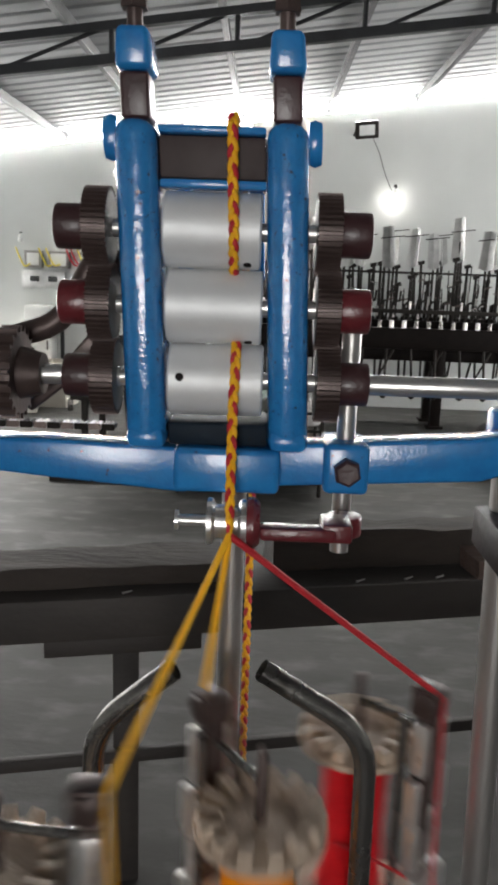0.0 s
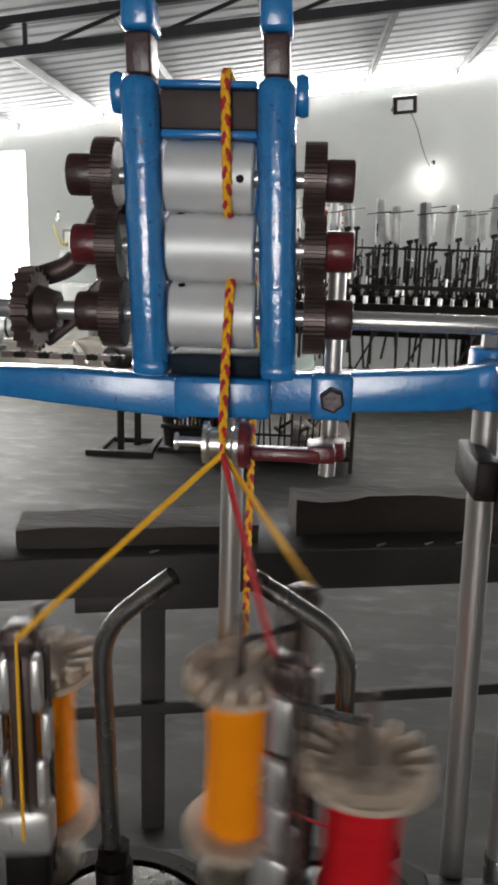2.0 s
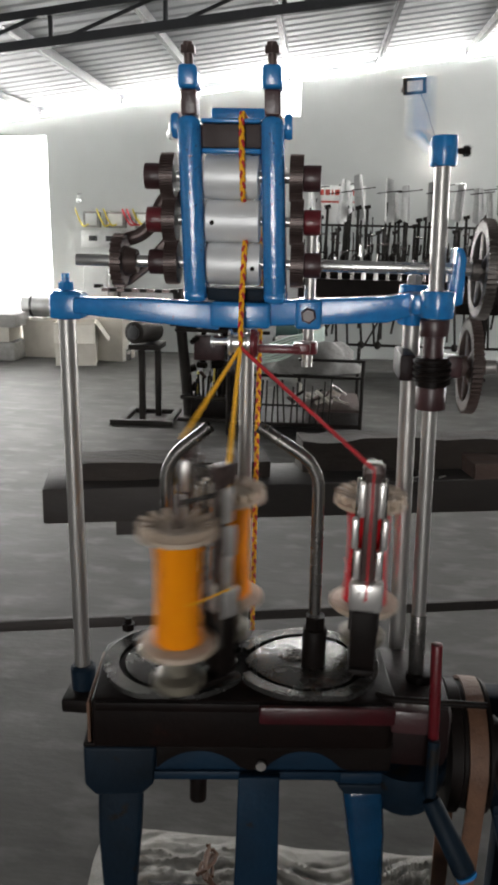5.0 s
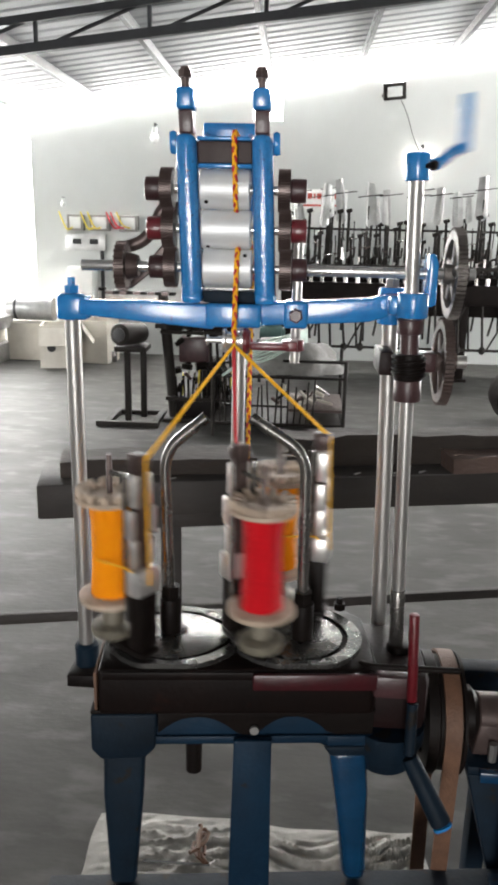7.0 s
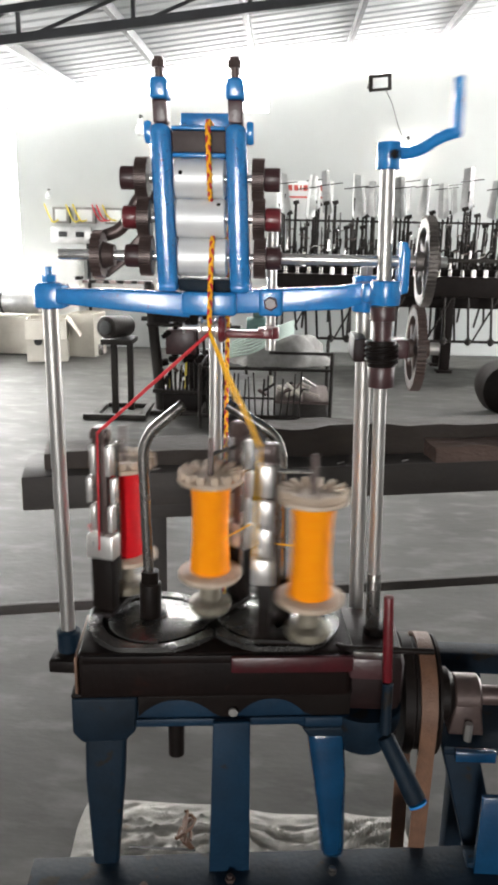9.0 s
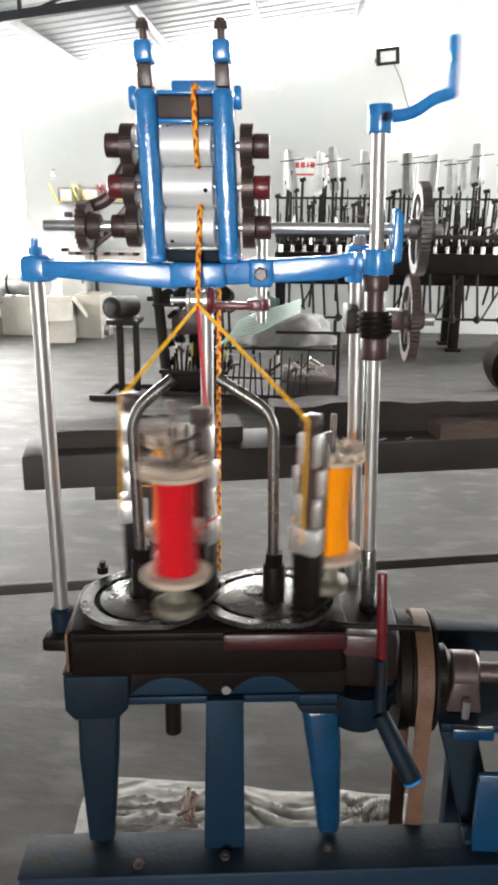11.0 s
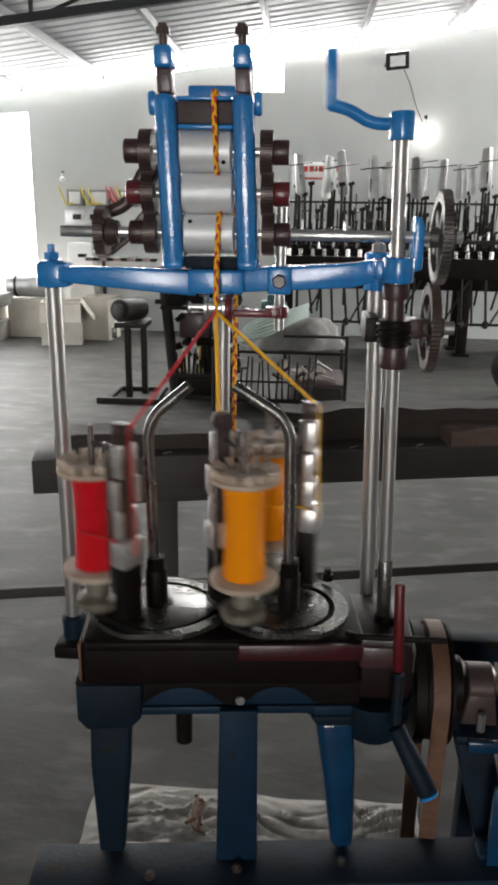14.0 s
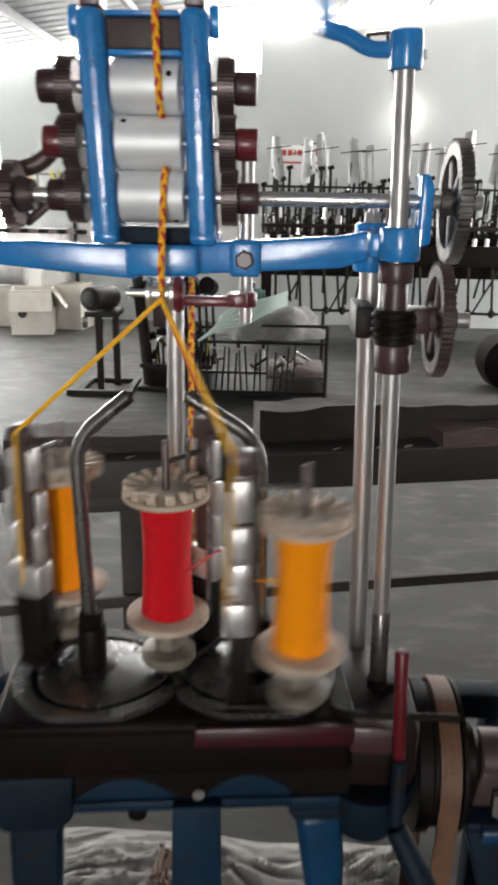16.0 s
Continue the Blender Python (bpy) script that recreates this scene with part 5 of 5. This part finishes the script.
motor = thing("green_motor", (-0.03, 7.15, 0), "small green electric motor on a black stand", "motor")
part("body", rod((-0.14, 7.15, 0.5), (0.08, 7.15, 0.5), 0.075, n=24, bev=0.012), GREEN_BOX, motor)
part("end_cap", rod((0.081, 7.15, 0.5), (0.11, 7.15, 0.5), 0.06, n=24, bev=0.008), GREEN_BOX, motor)
part("terminal_box", box(-0.08, 0.02, 7.09, 7.2, 0.577, 0.63, 0.006), GREEN_BOX, motor)
part("shelf", box(-0.17, 0.13, 7.05, 7.25, 0.405, 0.424, 0.003), FRAME_BLACK, motor)
for x in (-0.15, 0.09):
    part("leg", box(x, x + 0.03, 7.13, 7.16, 0, 0.4045, 0.003), FRAME_BLACK, motor)

for k, (x, mm) in enumerate(((-2.55, WIRE_Y), (-2.3, WIRE_Y), (-2.22, WIRE_Y), (-2.0, WIRE_R), (-1.95, WIRE_R), (-1.88, WIRE_Y))):
    part("wire", tube(rounded_path([(x, 8.6, 1.63), (x + 0.05, 8.57, 1.52), (x + 0.1, 8.57, 1.42 + 0.01 * k), (x + 0.16, 8.58, 1.46)], 0.05), 0.009, 8), mm, panel)

banner = thing("wall_banner", (0.42, 8.69, 1.8), "white banner with faded red lettering bars", "banner")
part("sheet", box(0.1, 0.74, 8.686, 8.696, 1.5, 1.93, 0.001), WHITE_PAINT, banner)
x = 0.15
for w in (0.06, 0.045, 0.05, 0.02, 0.05, 0.001, 0.02, 0.05, 0.05):
    if w > 0.01:
        part("letter_bar", box(x, x + w, 8.681, 8.685, 1.825, 1.885), BAR_RED, banner)
    x += w + 0.018
part("rule", box(0.2, 0.64, 8.681, 8.685, 1.745, 1.765), BAR_RED, banner)

flood = thing("flood_lamp", (1.17, 8.6, 2.93), "dark flood lamp with a white face on the wall", "flood lamp")
fm = Matrix.Translation((1.17, 8.52, 2.93)) @ Matrix.Rotation(radians(18), 4, "X") @ Matrix.Rotation(radians(-6), 4, "Y")
part("housing", turned(box(-0.12, 0.12, -0.03, 0.05, -0.085, 0.085, 0.01), fm), FRAME_BLACK, flood)
part("face", turned(box(-0.078, 0.078, -0.035, -0.0305, -0.05, 0.05, 0.001), fm), FLOOD_FACE, flood, "white lamp face")
for x in (1.06, 1.28):
    part("bracket", rod((x, 8.55, 2.93), (x, 8.699, 2.9), 0.01, n=8), FRAME_BLACK, flood)
part("cable", tube(rounded_path([(1.25, 8.6, 2.86), (1.33, 8.68, 2.75), (1.42, 8.69, 2.5), (1.5, 8.69, 2.35)], 0.08), 0.004, 6), FRAME_BLACK, flood)


def bulb(x, y, z, lit, label, size=1.0):
    b = thing("wall_lamp", (x, y, z), label, "lamp", "lamps on the wall")
    part("glass", turned(lathe([(q * size, w * size) for q, w in ((0.012, -0.075), (0.045, -0.055), (0.055, -0.02), (0.04, 0.02), (0.025, 0.04))], 20), pose(x, y, z)), LAMP_GLASS if lit else FLOOD_FACE, b)
    part("holder", rod((x, y, z + 0.041 * size), (x, y, z + 0.1 * size), 0.026 * size, n=14), WHITE_PAINT, b)
    part("arm", tube(rounded_path([(x, y, z + 0.09 * size), (x, y, z + 0.14 * size), (x, 8.69, z + 0.14 * size)], 0.03), 0.01 * size, 8), FRAME_BLACK, b)


bulb(1.52, 8.55, 2.26, True, "lit white bulb on a wall bracket")
bulb(-2.5, 8.6, 1.72, False, "small white globe lamp on a wall bracket", 0.5)
bulb(-1.42, 8.55, 2.44, False, "unlit white bulb on a wall bracket")


# the long machine along the gable wall
def long_machine(x0, y):
    s = thing("long_braiding_machine", (x0, y, 0), "long black braiding machine with rows of upright pegs and plates", "braiding machine")
    n = 15
    pitch = 0.235
    w = n * pitch
    part("table", box(x0, x0 + w, y - 0.28, y + 0.28, 0.78, 0.98, 0.01), BLACK, s)
    part("under_beam", box(x0, x0 + w, y - 0.2, y + 0.2, 0.66, 0.7795, 0.01), BLACK, s)
    part("top_rail", box(x0, x0 + w, y - 0.3, y - 0.27, 1.12, 1.16, 0.004), FRAME_BLACK, s)
    part("low_rail", rod((x0 + 0.05, y - 0.24, 0.33), (x0 + w, y - 0.24, 0.33), 0.014, n=8), FRAME_BLACK, s)
    part("wall_rail", rod((x0, y + 0.2, 1.5), (x0 + w, y + 0.2, 1.5), 0.012, n=8), FRAME_BLACK, s)
    for x in (x0 + 0.06, x0 + 1.85, x0 + w - 0.1):
        for dy in (-0.2, 0.2):
            part("leg", box(x - 0.05, x + 0.05, y + dy - 0.04, y + dy + 0.04, 0, 0.779, 0.006), BLACK, s)
            part("foot", box(x - 0.08, x + 0.08, y + dy - 0.07, y + dy + 0.07, 0, 0.03, 0.004), BLACK, s)
    part("clutter_bed", box(x0 + 0.02, x0 + w - 0.02, y - 0.2, y + 0.22, 0.9805, 1.05, 0.01), BLACK, s)
    for k in range(n):
        x = x0 + pitch * (k + 0.5)
        for q in range(2 if k % 2 else 1):
            j = rng.uniform(-0.03, 0.03) + q * 0.12
            h = rng.uniform(0.34, 0.44) * (1 - 0.3 * q)
            wd = rng.uniform(0.06, 0.085) * (1 - 0.25 * q)
            z = 1.55 + rng.uniform(-0.04, 0.06)
            dy = 0.1 if q else -0.14
            fold = rng.uniform(20, 42)
            leaf = [turned(prism([(0, 0.0), (sd * wd, 0.03), (sd * wd * 0.8, h * 0.97), (0, h)][::sd], -0.004, 0.004, 0.0015), pose(0, 0, 0, 0, 0, -sd * fold)) for sd in (1, -1)]
            part("card_plate", turned(joined(*leaf), pose(x + j, y + dy, z, rng.uniform(-6, 6), rng.uniform(-5, 5), rng.choice((-1, 1)) * rng.uniform(5, 50))), ALU, s, "pale bent metal plate")
            part("plate_stem", rod((x + j, y + dy + 0.016, 1.0505), (x + j, y + dy + 0.016, z + 0.2), 0.012, n=8), FRAME_BLACK, s)
            part("plate_wire", rod((x + j - 0.11, y + dy - 0.05, z + 0.28), (x + j + 0.12, y + dy - 0.04, z + 0.31), 0.005, n=6), FRAME_BLACK, s)
        for q in range(4):
            xx = x + (q - 1.5) * 0.058 + rng.uniform(-0.02, 0.02)
            dy = rng.choice((-0.18, -0.05, 0.1, 0.18))
            h = rng.uniform(1.38, 1.68)
            lean = rng.uniform(-0.02, 0.02)
            peg = part("peg", rod((xx, y + dy, 1.0505), (xx + lean, y + dy, h), 0.018, 0.013, n=8), FRAME_BLACK, s)
            part("peg_head", rod((xx + lean - 0.03, y + dy, h), (xx + lean + 0.03, y + dy, h + 0.014), 0.02, n=8), STEEL_DULL if q == 2 else FRAME_BLACK, peg)
        for q in range(2):
            xx = x + (q - 0.5) * 0.115
            part("spool", rod((xx, y - 0.26, 0.9805), (xx, y - 0.26, 1.05), 0.022, n=12), CHROME if (k + q) % 3 == 0 else STEEL_DULL, s)
            part("gear_cap", turned(lathe([(0.05, 0), (0.05, 0.03), (0.02, 0.05), (0.02, 0.12 + 0.05 * q)], 12), pose(xx + 0.03, y - 0.15, 1.0505)), BLACK, s)
            part("hook", tube(rounded_path([(xx, y - 0.21, 1.0505), (xx, y - 0.21, 1.2), (xx + 0.04, y - 0.22, 1.24), (xx + 0.07, y - 0.22, 1.23), (xx + 0.075, y - 0.22, 1.33)], 0.03), 0.011, 6), FRAME_BLACK, s)
        for q in range(7):
            xx = x + (q - 3) * 0.033 + rng.uniform(-0.012, 0.012)
            dy = rng.choice((-0.24, -0.2, -0.12, -0.02, 0.08))
            z = rng.choice((1.0505, 1.0505, 1.12, 1.2)) + rng.uniform(0, 0.03)
            hh = rng.uniform(0.12, 0.34)
            wand = part("wand", rod((xx, y + dy, 1.0505), (xx + rng.uniform(-0.02, 0.02), y + dy, z + hh + 0.05), 0.006, n=6), FRAME_BLACK, s)
            if q % 2:
                part("bobbin", turned(lathe([(0.018, 0), (0.018, 0.008), (0.011, 0.014), (0.011, hh * 0.4), (0.018, hh * 0.4 + 0.006), (0.012, hh * 0.4 + 0.01)], 10), pose(xx, y + dy, z)), CHROME if q == 3 else STEEL, wand, "pale metal bobbin")
            else:
                part("crosspiece", rod((xx - 0.03, y + dy, z + hh * 0.6), (xx + 0.03, y + dy - 0.01, z + hh * 0.6 + rng.uniform(-0.02, 0.03)), 0.008, n=6), IRON if q else STEEL_DULL, wand)
        lean = rng.uniform(-0.05, 0.05)
        hang = part("hanger", rod((x + 0.03, y - 0.24, 0.779), (x + 0.03 + lean, y - 0.24, 0.36), 0.013, n=8), FRAME_BLACK, s)
        part("hanger_weight", turned(lathe([(0.012, -0.04), (0.034, -0.02), (0.034, 0.02), (0.012, 0.045)], 12), pose(x + 0.03 + lean, y - 0.24, 0.33)), FRAME_BLACK, hang)
        for q in range(2):
            xx = x - 0.07 + 0.12 * q + rng.uniform(-0.02, 0.02)
            part("drop_rod", rod((xx, y - 0.18 + 0.3 * q, 0.659), (xx + rng.uniform(-0.04, 0.04), y - 0.18 + 0.3 * q, rng.uniform(0.3, 0.5)), 0.012, n=6), FRAME_BLACK, s)
        if k % 2:
            part("hanger_brace", rod((x - 0.12, y - 0.24, 0.34), (x + 0.1, y - 0.24, 0.77), 0.01, n=8), FRAME_BLACK, s)
    return s


long_machine(0.05, 7.75)

tyre = thing("motor_drum", (2.02, 5.75, 0), "round black motor drum on the floor", "motor")
part("body", turned(lathe([(0.13, -0.18), (0.2, -0.15), (0.22, 0), (0.2, 0.15), (0.13, 0.18)], 32, "y"), pose(2.02, 5.75, 0.222)), BLACK, tyre)
part("hub", turned(lathe([(0.05, -0.03), (0.07, 0), (0.05, 0.03)], 20, "y"), pose(2.02, 5.56, 0.222)), RUBBER, tyre)

# ---------------------------------------------------------------- motion


def turns(t):
    """Turns of the crank since it first pointed west at 3.5 s."""
    return float(np.interp(t, (0, 2.23, 3.5, 3.85, 6.3, 7.0, 7.3, 8.1, 8.9, 9.2, 11.6, 13.2, 16.0), (-8.56, -3.07, 0.04, 0.98, 7.0, 8.68, 9.46, 11.4, 13.36, 14.07, 20.1, 23.98, 30.9)))


def on_track(t, k):
    """Place on the figure-eight and heading in degrees of carrier k."""
    slack = float(np.interp(t, (0, 1.5, 3, 4, 7.5, 9, 12.5, 13.5, 16), (0.09, 0.07, 0.07, 0.027, 0.01, 0.045, 0.06, 0.09, 0.062)))
    f = ((turns(t) + slack - 0.77) / 4 - k / 3) % 1.0
    side = -1 if f < 0.5 else 1
    a = 4 * math.pi * (f % 0.5)
    p = TRACK @ Vector((*slot(side, a), 0))
    dx = side * LOBE * (CUT * math.sin(a) + (1 - CUT) * math.cos(a / 2))
    return p.x, p.y, math.degrees(math.atan2(DEEP * math.cos(a), dx)) + TWIST + 1.6


def motions():
    times = [k / 30 for k in range(0, 481)]
    for k, c in enumerate(carriers):
        up, low = strands[k]
        rows, rows_up, rows_low = [], [], []
        for t in times:
            x, y, h = on_track(t, k)
            m = pose(x, y, TOP, 0, 0, h)
            rows.append((t, m))
            eye = m @ Vector((TOW + 0.008, 0, EYE_Z - 0.006))
            d = eye - Vector((BX, BY, BZ))
            q = d.to_track_quat("Z", "Y").to_matrix().to_4x4()
            rows_up.append((t, q))
            q2 = (-d).to_track_quat("Z", "Y").to_matrix().to_4x4()
            rows_low.append((t, Matrix.Translation(d) @ q2))
        walk(c, rows)
        walk(up, rows_up)
        walk(low, rows_low)

    def spin(ob, axis, degrees_at, step=0.1, tilt=0.0):
        here = ob.location.copy()
        rows = []
        n = round(16 / step)
        for i in range(n + 1):
            t = i * step
            rows.append((t, Matrix.Translation(here) @ Matrix.Rotation(radians(tilt), 4, "Y") @ Matrix.Rotation(radians(degrees_at(t)), 4, axis)))
        walk(ob, rows)

    # the crank and its shaft, counter-clockwise from above
    spin(crank, "Z", lambda t: 180 + 360 * (turns(t) - float(np.interp(t, (4, 7, 12.5, 13.5), (0.0, 0.07, 0.07, 0.0)))), 1 / 15, -1.8)
    spin(tall, "Z", lambda t: 360 * turns(t), 1 / 15, -1.8)
    # draw rollers: the outer two turn one way, the middle one against them
    for k, rol in enumerate(rollers):
        spin(rol, "X", (lambda t: -360 / 13 * t) if k != 1 else (lambda t: 360 / 13 * t), 0.5)
    spin(shaft, "X", lambda t: -360 / 13 * t, 0.5)
    spin(upper_gear, "X", lambda t: -360 / 13 * t, 0.5)
    spin(lower_gear, "X", lambda t: 3 + 360 / 13 * t, 0.5)
    spin(pulley, "X", lambda t: 360 * turns(t) / 2, 1 / 15)
    spin(drive, "X", lambda t: 360 * turns(t) / 2, 1 / 15)


motions()
